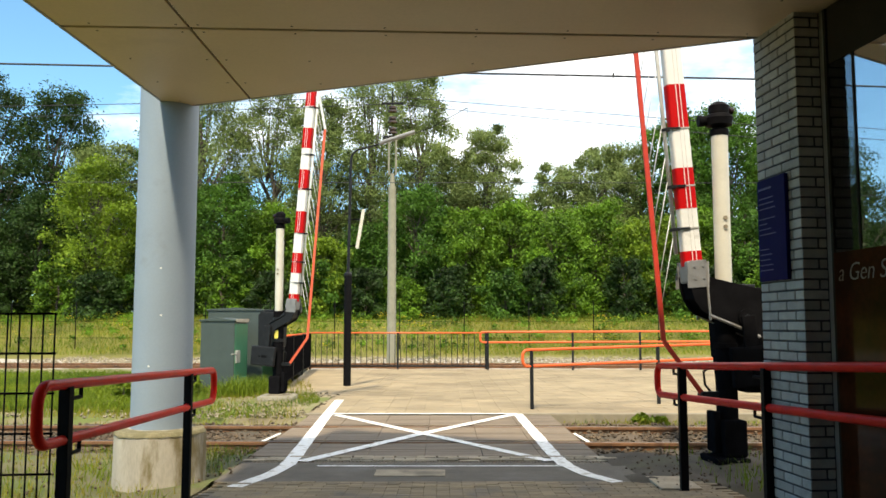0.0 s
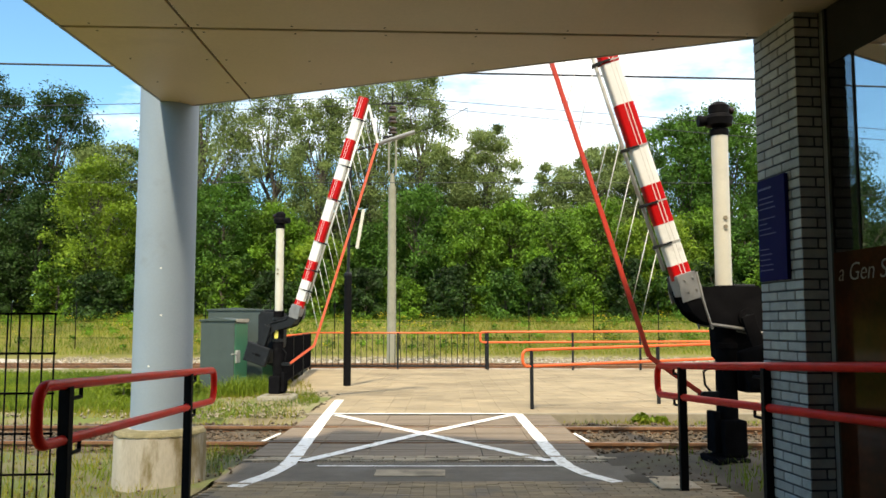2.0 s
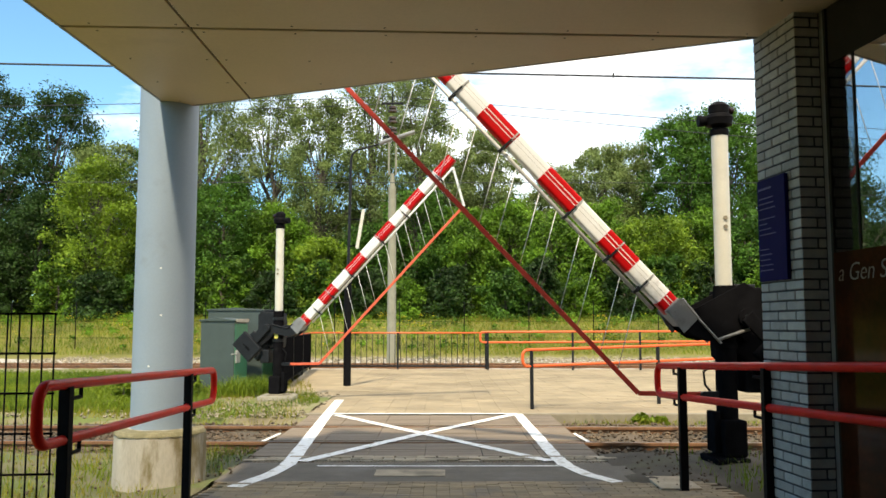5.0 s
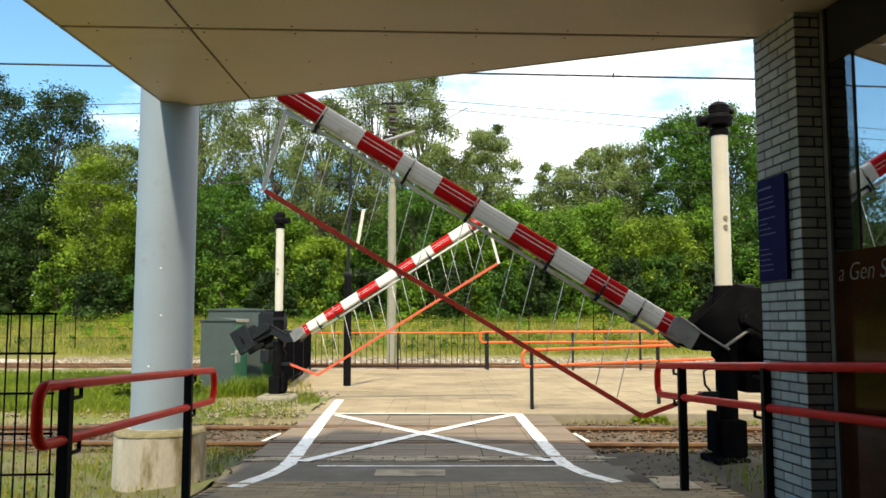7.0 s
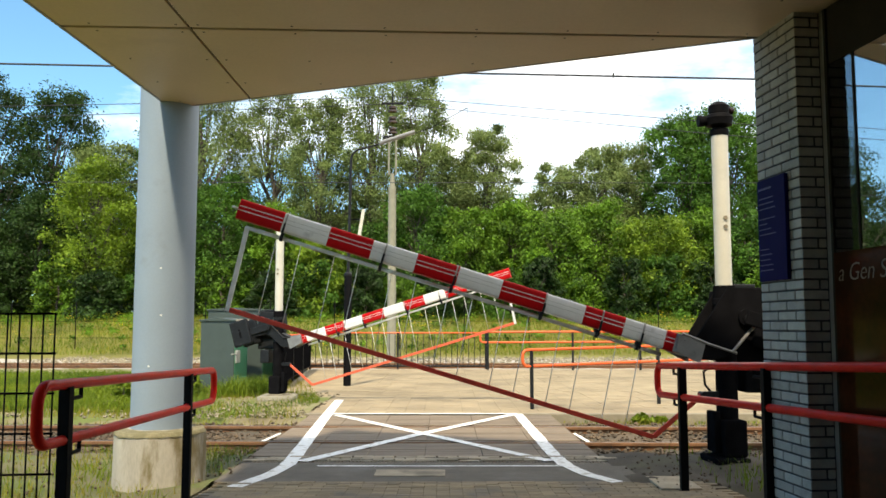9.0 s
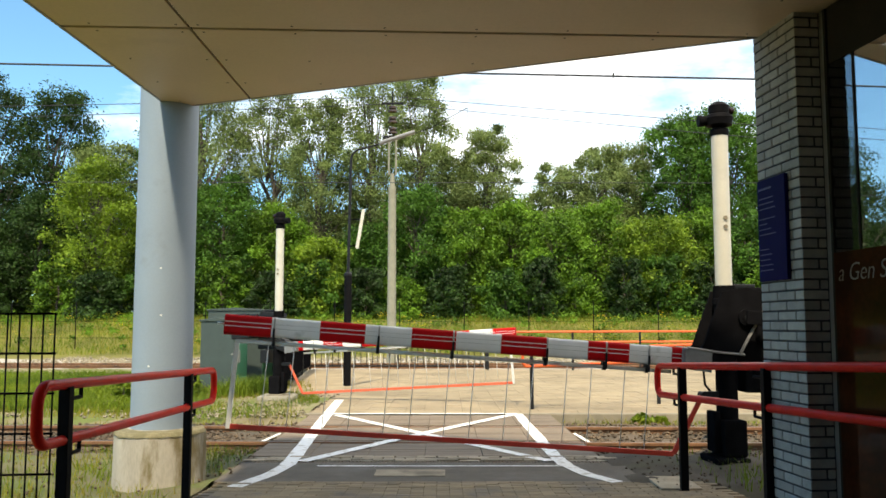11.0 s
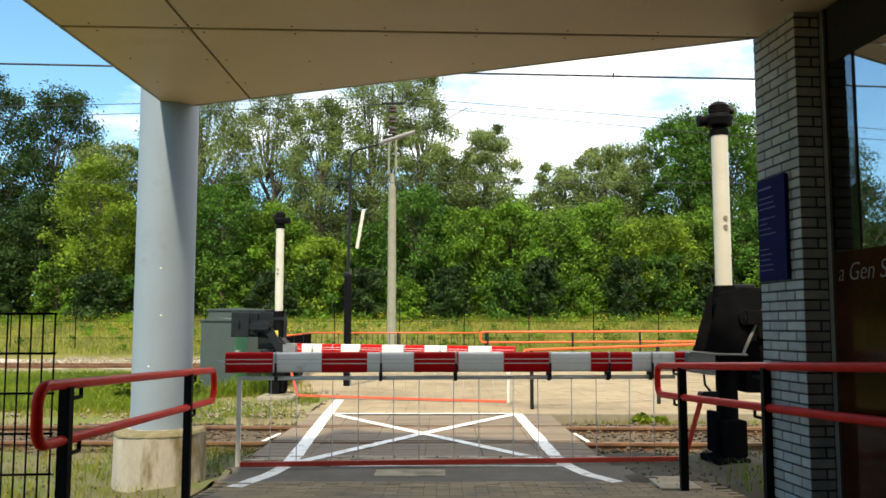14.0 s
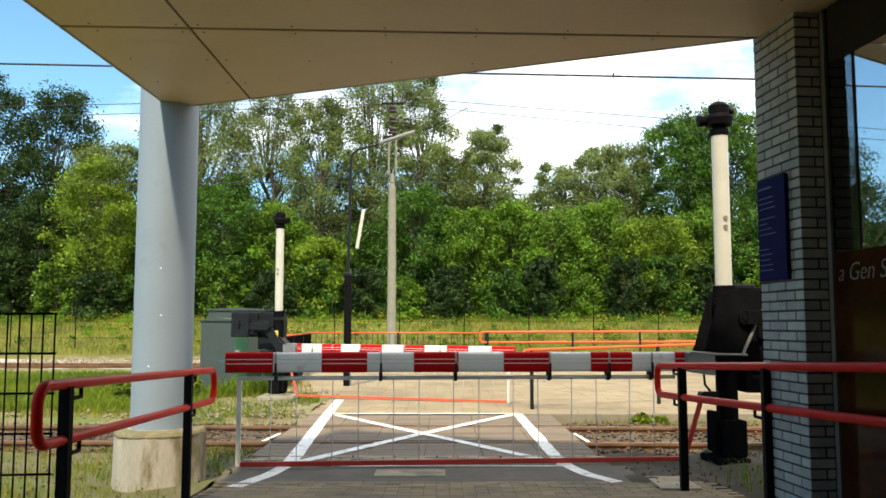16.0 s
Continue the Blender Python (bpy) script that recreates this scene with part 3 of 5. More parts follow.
def clip(poly, nx, ny, c):
    """The part of a convex outline where nx * x + ny * y <= c."""
    out = []
    for i, p in enumerate(poly):
        q = poly[(i + 1) % len(poly)]
        dp, dq = nx * p[0] + ny * p[1] - c, nx * q[0] + ny * q[1] - c
        if dp <= 0:
            out.append(p)
        if dp * dq < 0:
            t = dp / (dp - dq)
            out.append((p[0] + t * (q[0] - p[0]), p[1] + t * (q[1] - p[1])))
    return out


CANOPY = [(-2.80, -7.0), (6.3, -7.0), (6.3, 3.85), CC, CB, CA]
bm = bmesh.new()
flat_poly(bm, CANOPY, CANOPY_Z + 0.022, CANOPY_Z + 0.34)
tagged(part("ceiling_canopy", bm, M_GAP), "flat canopy roof on a round column", "canopy", kind="structure")
# the station's upper storey above the canopy, set back from its front edge
bm = bmesh.new()
flat_poly(bm, [(-2.42, -7.0), (6.3, -7.0), (6.3, 3.20), (2.13 - 0.228, 5.58 - 0.555), (-2.23 - 0.19, 7.37 - 0.555)], CANOPY_Z + 0.345, 6.15)
tagged(part("wall_upper", bm, M_BRICK), "plain grey upper storey of the station over the canopy", "wall", kind="structure")
# soffit panels between the joints, one mesh
bm = bmesh.new()
g = 0.010
along = [-7.6, -4.35, -1.9, 0.55, 3.0, 5.47, 9.0]
across = [-4.0, -1.655, 3.3, 8.3]
tilt = -0.048
for y0, y1 in zip(along, along[1:]):
    for x0, x1 in zip(across, across[1:]):
        poly = [(x * 1.0, y) for x, y in CANOPY]
        for nx, ny, c in ((-1, 0, -x0 - g), (1, 0, x1 - g), (-tilt, -1, -y0 - 2.0 * g), (tilt, 1, y1 - 2.0 * g)):
            poly = clip(poly, nx, ny, c)
            if len(poly) < 3:
                break
        if len(poly) >= 3:
            flat_poly(bm, poly, CANOPY_Z, CANOPY_Z + 0.018)
tagged(part("ceiling_soffit", bm, M_CANOPY), "smooth beige soffit panels with dark joints and screws", "ceiling", kind="structure")
# screw heads in rows
bm = bmesh.new()


def inside(x, y):
    ok = True
    for i, p in enumerate(CANOPY):
        q = CANOPY[(i + 1) % len(CANOPY)]
        ok &= (q[0] - p[0]) * (y - p[1]) - (q[1] - p[1]) * (x - p[0]) > 0.03 * math.hypot(q[0] - p[0], q[1] - p[1])
    return ok


for y0, y1 in zip(along, along[1:]):
    for x0, x1 in zip(across, across[1:]):
        nx = max(2, round((x1 - x0) / 0.6))
        for i in range(nx + 1):
            for j in range(5):
                x, yy = x0 + 0.07 + (x1 - x0 - 0.14) * i / nx, y0 + 0.07 + (min(y1, y0 + 2.5) - y0 - 0.14) * j / 4
                y = yy - tilt * x
                if inside(x, y):
                    lathe(bm, [(0.008, CANOPY_Z - 0.003), (0.009, CANOPY_Z + 0.004)], x, y, 6)
tagged(part("ceiling_screws", bm, M_SCREW), "small dark screw heads in the soffit", "screws", kind="stuff")
# thin dark edge trim
for a, b in ((CANOPY[-1], CANOPY[0]), (CA, CB), (CB, CC)):
    bm = bmesh.new()
    d = (Vector(b) - Vector(a)).normalized()
    s = Vector((-d.y, d.x))
    mid = Vector((0, 2))
    if s.dot(mid - Vector(a)) < 0:
        s = -s
    pts = [Vector(a), Vector(b), Vector(b) + s * 0.02, Vector(a) + s * 0.02]
    flat_poly(bm, [tuple(p) for p in pts], CANOPY_Z - 0.004, CANOPY_Z + 0.36)
    tagged(part("trim_canopy", bm, M_FRAME), "thin grey metal edge trim of the canopy", "trim", kind="structure")

# ---- column ----
col = tagged(thing("column", "round grey-blue painted column on a stained concrete base", "column", pose(-2.446, 7.45, 0)), kind="structure")
bm = bmesh.new()
lathe(bm, [(0.252, 0.44), (0.252, CANOPY_Z + 0.55)], seg=64)
part("shaft", bm, M_COLUMN, col)
bm = bmesh.new()
prof = [(0.406, -0.15), (0.383, 0.02), (0.378, 0.40), (0.374, 0.428), (0.357, 0.45), (0.30, 0.462), (0.251, 0.468)]
lathe(bm, prof, seg=56)
for v in bm.verts:
    v.co += Vector((noise.noise(v.co * 6), noise.noise(v.co * 6 + Vector((9, 0, 0))), 0)) * 0.006
part("base", bm, M_CONCRETE, col, "weathered concrete base with rust streaks")
bm = bmesh.new()
lathe(bm, [(0.3785, 0.418), (0.378, 0.424), (0.375, 0.434), (0.359, 0.4545), (0.31, 0.4655)], seg=180)
for v in bm.verts:
    a = math.atan2(v.co.y, v.co.x)
    if v.co.z < 0.421:
        q = Vector((math.cos(a) * 5, math.sin(a) * 5, 1.7))
        v.co.z -= max(-0.010, 0.012 * noise.noise(q) + 0.012 * noise.noise(q * 4.0))
        v.co.z = min(v.co.z, 0.43)
    v.co += Vector((math.cos(a), math.sin(a), 0)) * 0.004
part("moss_rim", bm, M_MOSS, col, "dark moss along the base's rim")
for a, z in ((-80, 1.83), (-77, 1.43), (-98, 1.0)):
    bm = bmesh.new()
    tube(bm, [(0.250 * math.cos(radians(a)), 0.250 * math.sin(radians(a)), z), (0.257 * math.cos(radians(a)), 0.257 * math.sin(radians(a)), z)], 0.009, 8)
    part("cap_screw", bm, M_BWHITE, col, "small pale cap")


# ---- red handrails by the path ----
def handrail(name, p0, p1, h0, h1, l0, l1, loops, posts, rail_r, material, label, post_w=0.07, low=0.0, group="red handrails", brackets=1):
    """Two rails from p0 to p1 (x, y), joined by bends at the ends named in loops; posts by way along it."""
    t = thing(name, label, "handrail", pose(p0[0], p0[1], 0), group)
    d = Vector((p1[0] - p0[0], p1[1] - p0[1], 0))
    length = d.length
    d.normalize()
    top = lambda s: d * s + Vector((0, 0, h0 + (h1 - h0) * s / length))
    bot = lambda s: d * s + Vector((0, 0, l0 + (l1 - l0) * s / length))
    r = 0.09

    def bend(s, sign):
        a, b = top(s), bot(s)
        pts = []
        for k in range(7):
            an = math.pi / 2 * k / 6
            pts.append(top(s - sign * r) + d * sign * r * math.sin(an) - Vector((0, 0, r * (1 - math.cos(an)))))
        for k in range(7):
            an = math.pi / 2 * k / 6
            pts.append(bot(s - sign * r) + d * sign * r * math.cos(an) + Vector((0, 0, r * (1 - math.sin(an)))))
        return pts

    bm = bmesh.new()
    line = []
    if "start" in loops and "end" in loops:
        line = bend(0, -1)[::-1] + bend(length, 1)
        tube(bm, line, rail_r, 12, caps=False)
        tube(bm, [bot(r * 0.9), bot(length - r * 0.9)], rail_r, 12)
    elif "start" in loops:
        line = [bot(length)] + bend(0, -1)[::-1] + [top(length)]
        tube(bm, line, rail_r, 12)
    part("rail", bm, material, t)
    side = Vector((-d.y, d.x, 0))
    for s, off in posts:
        bm = bmesh.new()
        c = d * s + side * off
        zt = top(s).z - 0.012
        box(bm, -post_w / 2, -post_w / 2, low, post_w / 2, post_w / 2, zt, 0.004, Matrix.Translation(c))
        po = part("post", bm, M_BLACK if material is not M_ORANGE else M_GREYCAST, t, "black square post")
        if brackets:
            for q in (top(s), bot(s)):
                bm = bmesh.new()
                reach = d * brackets * (post_w / 2 + 0.15)
                tube(bm, [c + Vector((0, 0, q.z - 0.075)) + d * brackets * post_w * 0.5, Vector((c.x, c.y, q.z - 0.075)) + reach, q + reach - Vector((0, 0, rail_r))], 0.011, 8)
                part("bracket", bm, M_BLACK, po)
    return t


handrail("handrail", (-1.83, 3.87), (-1.90, 7.1), 1.07, 0.975, 0.80, 0.725, ("start", "end"), ((0.31, 0.0), (2.47, 0.0)), 0.026, M_RED,
         "looped red tubular handrail on black posts beside the column", 0.055)
handrail("handrail", (1.91, 7.62), (2.50, 1.6), 0.985, 1.26, 0.735, 0.96, ("start",), ((0.58, 0.0), (2.05, 0.0), (4.4, 0.0)), 0.028, M_RED,
         "looped red tubular handrail on black posts before the brick pier", 0.062, brackets=-1)


# ---- black mesh fence panel ----
fence = thing("mesh_fence", "black welded-mesh fence panel beside the path", "fence", pose(-1.96, 4.32, 0, 0, 0, 5))
for i in range(5):
    bm = bmesh.new()
    z = 1.405 - 0.2 * i
    tube(bm, [(-2.6, 0, z), (0, 0, z)], 0.0065, 6)
    part("rail", bm, M_BLACK, fence)
for i in range(44):
    bm = bmesh.new()
    x = -0.012 - 0.058 * i
    tube(bm, [(x, 0.009, -0.12), (x, 0.009, 1.41)], 0.0046, 6)
    part("wire", bm, M_BLACK, fence)


# ---- barriers ----
BOOM_TOP, BOOM_BOT, BOOM_IN, BOOM_END = -0.342, -0.528, 0.55, 5.045
BANDS = ((0.55, 0.70), (1.13, 1.545), (1.955, 2.405), (2.845, 3.275), (3.72, 4.15), (4.605, 5.045))
HANG_O, ANCHOR = -0.585, (0.40, -0.76)
PIV_Z = 1.42


def linkage(deg, hang_l, link_l):
    """Where the skirt hangs at a boom angle: hanger turn in the boom's space, link turn."""
    c, s = math.cos(radians(deg)), math.sin(radians(deg))
    qx, qz = 0.60 * c - HANG_O * s, 0.60 * s + HANG_O * c
    ax, az = ANCHOR
    dx, dz = qx - ax, qz - az
    dd = math.hypot(dx, dz)
    reach = min(dd, hang_l + link_l - 0.001)
    k = (link_l ** 2 - hang_l ** 2 + reach ** 2) / (2 * reach)
    h = math.sqrt(max(0.0, link_l ** 2 - k ** 2))
    ux, uz = dx / dd, dz / dd
    bx, bz = max(((ax + ux * k + uz * h, az + uz * k - ux * h), (ax + ux * k - uz * h, az + uz * k + ux * h)), key=lambda p: p[0])
    hang = math.degrees(math.atan2(bz - qz, bx - qx)) + 90 - deg
    link = math.degrees(math.atan2(bz - az, bx - ax))
    return hang, link


def rounded_bar(bm, x0, x1, z0, z1, w, grow=0.0):
    """The boom's section: flat faces with rounded shoulders, carried from x0 to x1."""
    r = 0.024
    pts = []
    for cy, cz, a0 in ((w / 2 - r, z1 - r, 0), (-w / 2 + r, z1 - r, 90), (-w / 2 + r, z0 + r, 180), (w / 2 - r, z0 + r, 270)):
        for k in range(5):
            a = radians(a0 + 22.5 * k)
            pts.append((cy + (r + grow) * math.cos(a), cz + (r + grow) * math.sin(a)))
    ra = [bm.verts.new((x0, y, z)) for y, z in pts]
    rb = [bm.verts.new((x1, y, z)) for y, z in pts]
    n = len(pts)
    for i in range(n):
        f = bm.faces.new((ra[i], ra[(i + 1) % n], rb[(i + 1) % n], rb[i]))
        f.smooth = True
    bm.faces.new(ra), bm.faces.new(list(reversed(rb)))
    return bm


def build_barrier(m, label, skirt_mat, mast_h, near, hang_l, link_l):
    b = thing("level_crossing_barrier", label, "barrier", m, "level crossing barriers")
    # the near machine's shade is put into a blacker casting colour
    cast = M_CAST if near else M_GREYCAST
    sy = -1 if near else 1
    # fixed parts: foot, pillar, housing, mast with lamp
    bm = bmesh.new()
    box(bm, 0.02, -0.22, -0.05, 0.36, 0.22, 0.06, 0.02)
    part("foot", bm, M_KERB if not near else M_CAST, b, "concrete foot")
    bm = bmesh.new()
    box(bm, 0.02, -0.17, 0.06, 0.26, 0.17, 0.42, 0.03)
    box(bm, 0.26, -0.10, 0.10, 0.33, 0.10, 0.50, 0.02)
    part("lower_housing", bm, M_CAST, b)
    bm = bmesh.new()
    tube(bm, [(0.15, 0, 0.40), (0.15, 0, 1.74)], 0.105, 20)
    part("pillar", bm, M_CAST, b)
    bm = bmesh.new()
    prism(bm, [(-0.42, 0.95), (0.02, 0.95), (0.09, 1.02), (0.11, 1.50), (0.09, 1.70), (-0.36, 1.74), (-0.42, 1.66)], *sorted((sy * 0.22, sy * 0.52)), 0.02)
    part("drive_housing", bm, cast, b, "boxy drive housing")
    bm = bmesh.new()
    box(bm, -0.30, min(sy * 0.24, sy * 0.50), 1.72, 0.05, max(sy * 0.24, sy * 0.50), 1.77, 0.015)
    part("housing_lid", bm, M_GREYCAST, b)
    for zz in (1.14, 1.58):
        bm = bmesh.new()
        lathe(bm, [(0.106, zz - 0.03), (0.117, zz - 0.026), (0.117, zz + 0.026), (0.106, zz + 0.03)], 0.15, 0, 20)
        part("clamp_ring", bm, cast, b)
    bm = bmesh.new()
    box(bm, -0.20, -0.12, 0.68, 0.0, 0.12, 0.95, 0.03)
    part("cable_box", bm, cast, b)
    bm = bmesh.new()
    tube(bm, [(0.24, 0.0, 0.98), (0.36, -0.06, 0.88), (0.34, -0.08, 0.75), (0.30, -0.03, 0.68)], 0.012, 8)
    part("cable", bm, M_BLACK, b)
    bm = bmesh.new()
    tube(bm, [(0.15, 0, 1.70), (0.15, 0, mast_h)], 0.083, 24)
    mast = part("mast", bm, M_MAST, b, "cream painted tube")
    for zz in (mast_h - 0.86, mast_h - 0.95):
        bm = bmesh.new()
        tube(bm, [(0.15, -sy * 0.083, zz), (0.15, -sy * 0.097, zz)], 0.022, 10)
        part("cover_plate", bm, M_KERB, mast, "small weathered cover plate")
    bm = bmesh.new()
    lathe(bm, [(0.088, mast_h - 0.01), (0.092, mast_h), (0.092, mast_h + 0.06), (0.075, mast_h + 0.07)], 0.15, 0, 20)
    part("collar", bm, M_BLACK, mast)
    bm = bmesh.new()
    lathe(bm, [(0.05, mast_h + 0.07), (0.13, mast_h + 0.10), (0.145, mast_h + 0.17), (0.13, mast_h + 0.20), (0.10, mast_h + 0.215), (0.105, mast_h + 0.30), (0.06, mast_h + 0.335), (0.02, mast_h + 0.35)], 0.15, 0, 20)
    part("warning_light", bm, M_BLACK, mast, "black warning light housing")
    bm = bmesh.new()
    tube(bm, [(0.26, -0.02, mast_h + 0.15), (0.36, -0.03, mast_h + 0.15)], 0.05, 14, 0.062)
    part("visor", bm, M_BLACK, mast)
    bm = bmesh.new()
    tube(bm, [(0.05, 0.0, mast_h + 0.27), (0.0, 0.0, mast_h + 0.25)], 0.04, 12)
    part("lens", bm, M_LENS, mast)
    if not near:
        bm = bmesh.new()
        box(bm, 0.11, -0.112, 1.18, 0.19, -0.104, 1.34, 0.003)
        part("warning_label", bm, M_YELLOW, b, "small yellow label")
    # anchor of the skirt link
    ax, az = ANCHOR[0], ANCHOR[1] + PIV_Z
    bm = bmesh.new()
    box(bm, 0.12, -0.04, az - 0.035, ax - 0.02, 0.04, az + 0.03, 0.01)
    tube(bm, [(ax, -0.06, az), (ax, 0.05, az)], 0.03, 12)
    part("anchor_arm", bm, M_GREYCAST, b)
    # swinging boom with its neck
    bm = bmesh.new()
    rounded_bar(bm, BOOM_IN, BOOM_END, BOOM_BOT, BOOM_TOP, 0.13)
    boom = part("boom", bm, M_BWHITE, b, "white boom with red bands")
    for x0, x1 in BANDS:
        bm = bmesh.new()
        rounded_bar(bm, x0 + 0.0005, x1 + (0.002 if x1 > 5 else 0), BOOM_BOT - 0.0, BOOM_TOP, 0.13, 0.003)
        band = part("red_band", bm, M_BRED, boom, "red reflective band")
        for zo in (0.045, 0.085):
            bm = bmesh.new()
            for y in (-0.0695, 0.0685):
                box(bm, x0 + 0.002, y, BOOM_TOP - zo - 0.022, x1 - 0.002, y + 0.001, BOOM_TOP - zo - 0.015)
            part("groove", bm, M_BWHITE, band)
    for zo in (0.045, 0.085):
        bm = bmesh.new()
        for y in (-0.0663, 0.0653):
            box(bm, BOOM_IN + 0.05, y, BOOM_TOP - zo - 0.020, BOOM_END - 0.01, y + 0.001, BOOM_TOP - zo - 0.017)
        part("groove", bm, M_LAMPGREY, boom, "fine groove along the boom")
    for x in (0.93, 1.36, 1.95, 2.87, 3.59, 4.58):
        bm = bmesh.new()
        rounded_bar(bm, x - 0.008, x + 0.008, BOOM_BOT - 0.003, BOOM_TOP + 0.003, 0.138, 0.003)
        strap = part("strap", bm, M_LAMPGREY, boom, "thin grey clamp strap")
        bm = bmesh.new()
        box(bm, x - 0.016, -0.026, HANG_O - 0.03, x + 0.016, 0.026, BOOM_BOT + 0.02, 0.004)
        part("clamp", bm, M_GREYCAST, strap, "dark rail clamp")
        for y in (-0.082, 0.073):
            bm = bmesh.new()
            box(bm, x - 0.011, y, HANG_O - 0.015, x + 0.011, y + 0.009, BOOM_BOT + 0.085, 0.002)
            part("clamp_bolt", bm, M_GREYCAST, strap)
    bm = bmesh.new()
    tube(bm, [(0.68, 0, HANG_O), (4.93, 0, HANG_O)], 0.020, 10)
    part("skirt_rail", bm, M_GALV, boom, "galvanised tube")
    if near:
        bm = bmesh.new()
        tube(bm, [(5.04, 0, -0.43), (5.12, 0, -0.43)], 0.010, 8)
        part("tip_pin", bm, M_GALV, boom)
    # neck that carries the boom round the pillar, and its counterweights
    if near:
        outline = [(0.25, 0.24), (0.36, -0.12), (0.405, -0.274), (0.44, -0.345), (0.45, -0.525), (0.34, -0.53), (0.20, -0.50), (0.10, -0.44),
                   (0.05, -0.37), (-0.07, -0.12), (-0.20, 0.12), (-0.18, 0.26), (0.0, 0.30)]
    else:
        outline = [(-0.48, 0.11), (-0.22, 0.13), (-0.10, 0.13), (0.0, 0.08), (0.08, -0.02), (0.26, -0.32), (0.40, -0.345), (0.45, -0.345),
                   (0.45, -0.525), (0.30, -0.53), (0.16, -0.47), (-0.02, -0.17), (-0.10, -0.11), (-0.48, -0.08)]
    for y0, y1 in ((-0.155, -0.120), (0.120, 0.155)):
        bm = bmesh.new()
        prism(bm, outline, y0, y1, 0.006)
        neck = part("neck_plate", bm, cast, boom)
        # raised rib along the plate's outer edge
        out = -1 if y0 < 0 else 1
        yo = y0 if out < 0 else y1
        ribs = [outline[8], outline[9], outline[10]] if near else [outline[4], outline[5], outline[6]]
        bm = bmesh.new()
        tube(bm, [(x, yo + out * 0.006, z) for x, z in ribs], 0.016, 8)
        # the near rib's edge highlight is put into its paler grey
        part("edge_rib", bm, M_FRAME if near else M_GREYCAST, neck)
        if near:
            # extra pale rib painted for the light line along the socket's top
            bm = bmesh.new()
            tube(bm, [(0.58, yo + out * 0.006, -0.335), (0.30, yo + out * 0.006, -0.36), (0.0, yo + out * 0.006, -0.365)], 0.012, 8)
            part("edge_rib", bm, M_FRAME, neck)
        bx = 0.0 if near else -0.10
        bm = bmesh.new()
        tube(bm, [(bx, yo, 0), (bx, yo + out * 0.035, 0)], 0.085, 20)
        part("boss", bm, cast, neck)
        bm = bmesh.new()
        tube(bm, [(bx, yo + out * 0.035, 0), (bx, yo + out * 0.05, 0)], 0.035, 6)
        part("bolt", bm, M_LAMPGREY if not near else M_GREYCAST, neck)
    for x, z in ((0.42, -0.39), (0.42, -0.48), (0.54, -0.39), (0.54, -0.48)):
        bm = bmesh.new()
        tube(bm, [(x, -0.178, z), (x, 0.178, z)], 0.010, 6)
        part("bolt", bm, M_SOCKET, boom)
    # web between the plates
    bm = bmesh.new()
    prism(bm, [(0.22, -0.20), (0.40, -0.36), (0.40, -0.51), (0.22, -0.49), (0.08, -0.30)], -0.119, 0.119, 0.006)
    part("neck_web", bm, cast, boom)
    bm = bmesh.new()
    box(bm, 0.38, -0.119, -0.530, 0.60, 0.119, -0.340, 0.02)
    part("boom_socket", bm, M_SOCKET, boom, "grey boom socket")
    for y0 in (-0.166, 0.157):
        bm = bmesh.new()
        prism(bm, [(0.60, -0.350), (0.60, -0.520), (0.44, -0.555), (0.33, -0.565), (0.33, -0.345), (0.44, -0.330)], y0, y0 + 0.009, 0.003)
        part("socket_plate", bm, M_SOCKET, boom, "grey tapered clamp plate")
    bm = bmesh.new()
    tube(bm, [(0, -0.20, 0), (0, 0.20, 0)], 0.05, 16)
    part("pivot", bm, cast, boom)
    for y0 in (-0.245, 0.16):
        bm = bmesh.new()
        cx = -0.28 if near else -0.40
        box(bm, cx - 0.40, y0, -0.22, cx, y0 + 0.085, 0.30, 0.03)
        cw = part("counterweight", bm, cast, boom)
        bm = bmesh.new()
        yo = y0 - 0.004 if y0 < 0 else y0 + 0.085
        box(bm, cx - 0.23, yo, -0.06, cx - 0.18, yo + 0.006, 0.06, 0.002)
        tube(bm, [(cx - 0.205, yo - 0.01, 0.1), (cx - 0.205, yo + 0.015, 0.1)], 0.02, 8)
        part("slot", bm, M_BLACK, cw)
        bm = bmesh.new()
        box(bm, -0.42, y0 + 0.03, -0.07, 0.02, y0 + 0.07, 0.07, 0.01)
        part("counterweight_arm", bm, cast, cw)
    # hanging skirt
    bm = bmesh.new()
    tube(bm, [(0, 0, 0), (0, 0, -hang_l)], 0.0045, 6)
    me = mesh_of("hanger", bm, M_GALV)
    hangers = []
    x = 0.90
    k = 0
    while x < 4.9:
        h = new("hanger", me)
        h.parent = boom
        h.location = (x, 0, HANG_O)
        hangers.append(h)
        x += 0.335 if k % 2 else 0.245
        k += 1
    bm = bmesh.new()
    box(bm, -0.022, -0.012, -hang_l - 0.02, 0.022, 0.012, 0.01, 0.004)
    h = part("end_strut", bm, M_GALV, boom, "flat grey end strut")
    h.location = (4.92, 0, HANG_O)
    hangers.append(h)
    bm = bmesh.new()
    box(bm, 0.60, -0.014, -0.024, 4.90, 0.014, 0.024, 0.006)
    bar = part("skirt_bar", bm, skirt_mat, boom, "faded red lower bar")
    bm = bmesh.new()
    box(bm, 0, -0.012, -0.024, link_l, 0.012, 0.024, 0.006)
    link = part("skirt_link", bm, skirt_mat, b, "faded red link bar")
    return b, boom, hangers, bar, link, hang_l, link_l


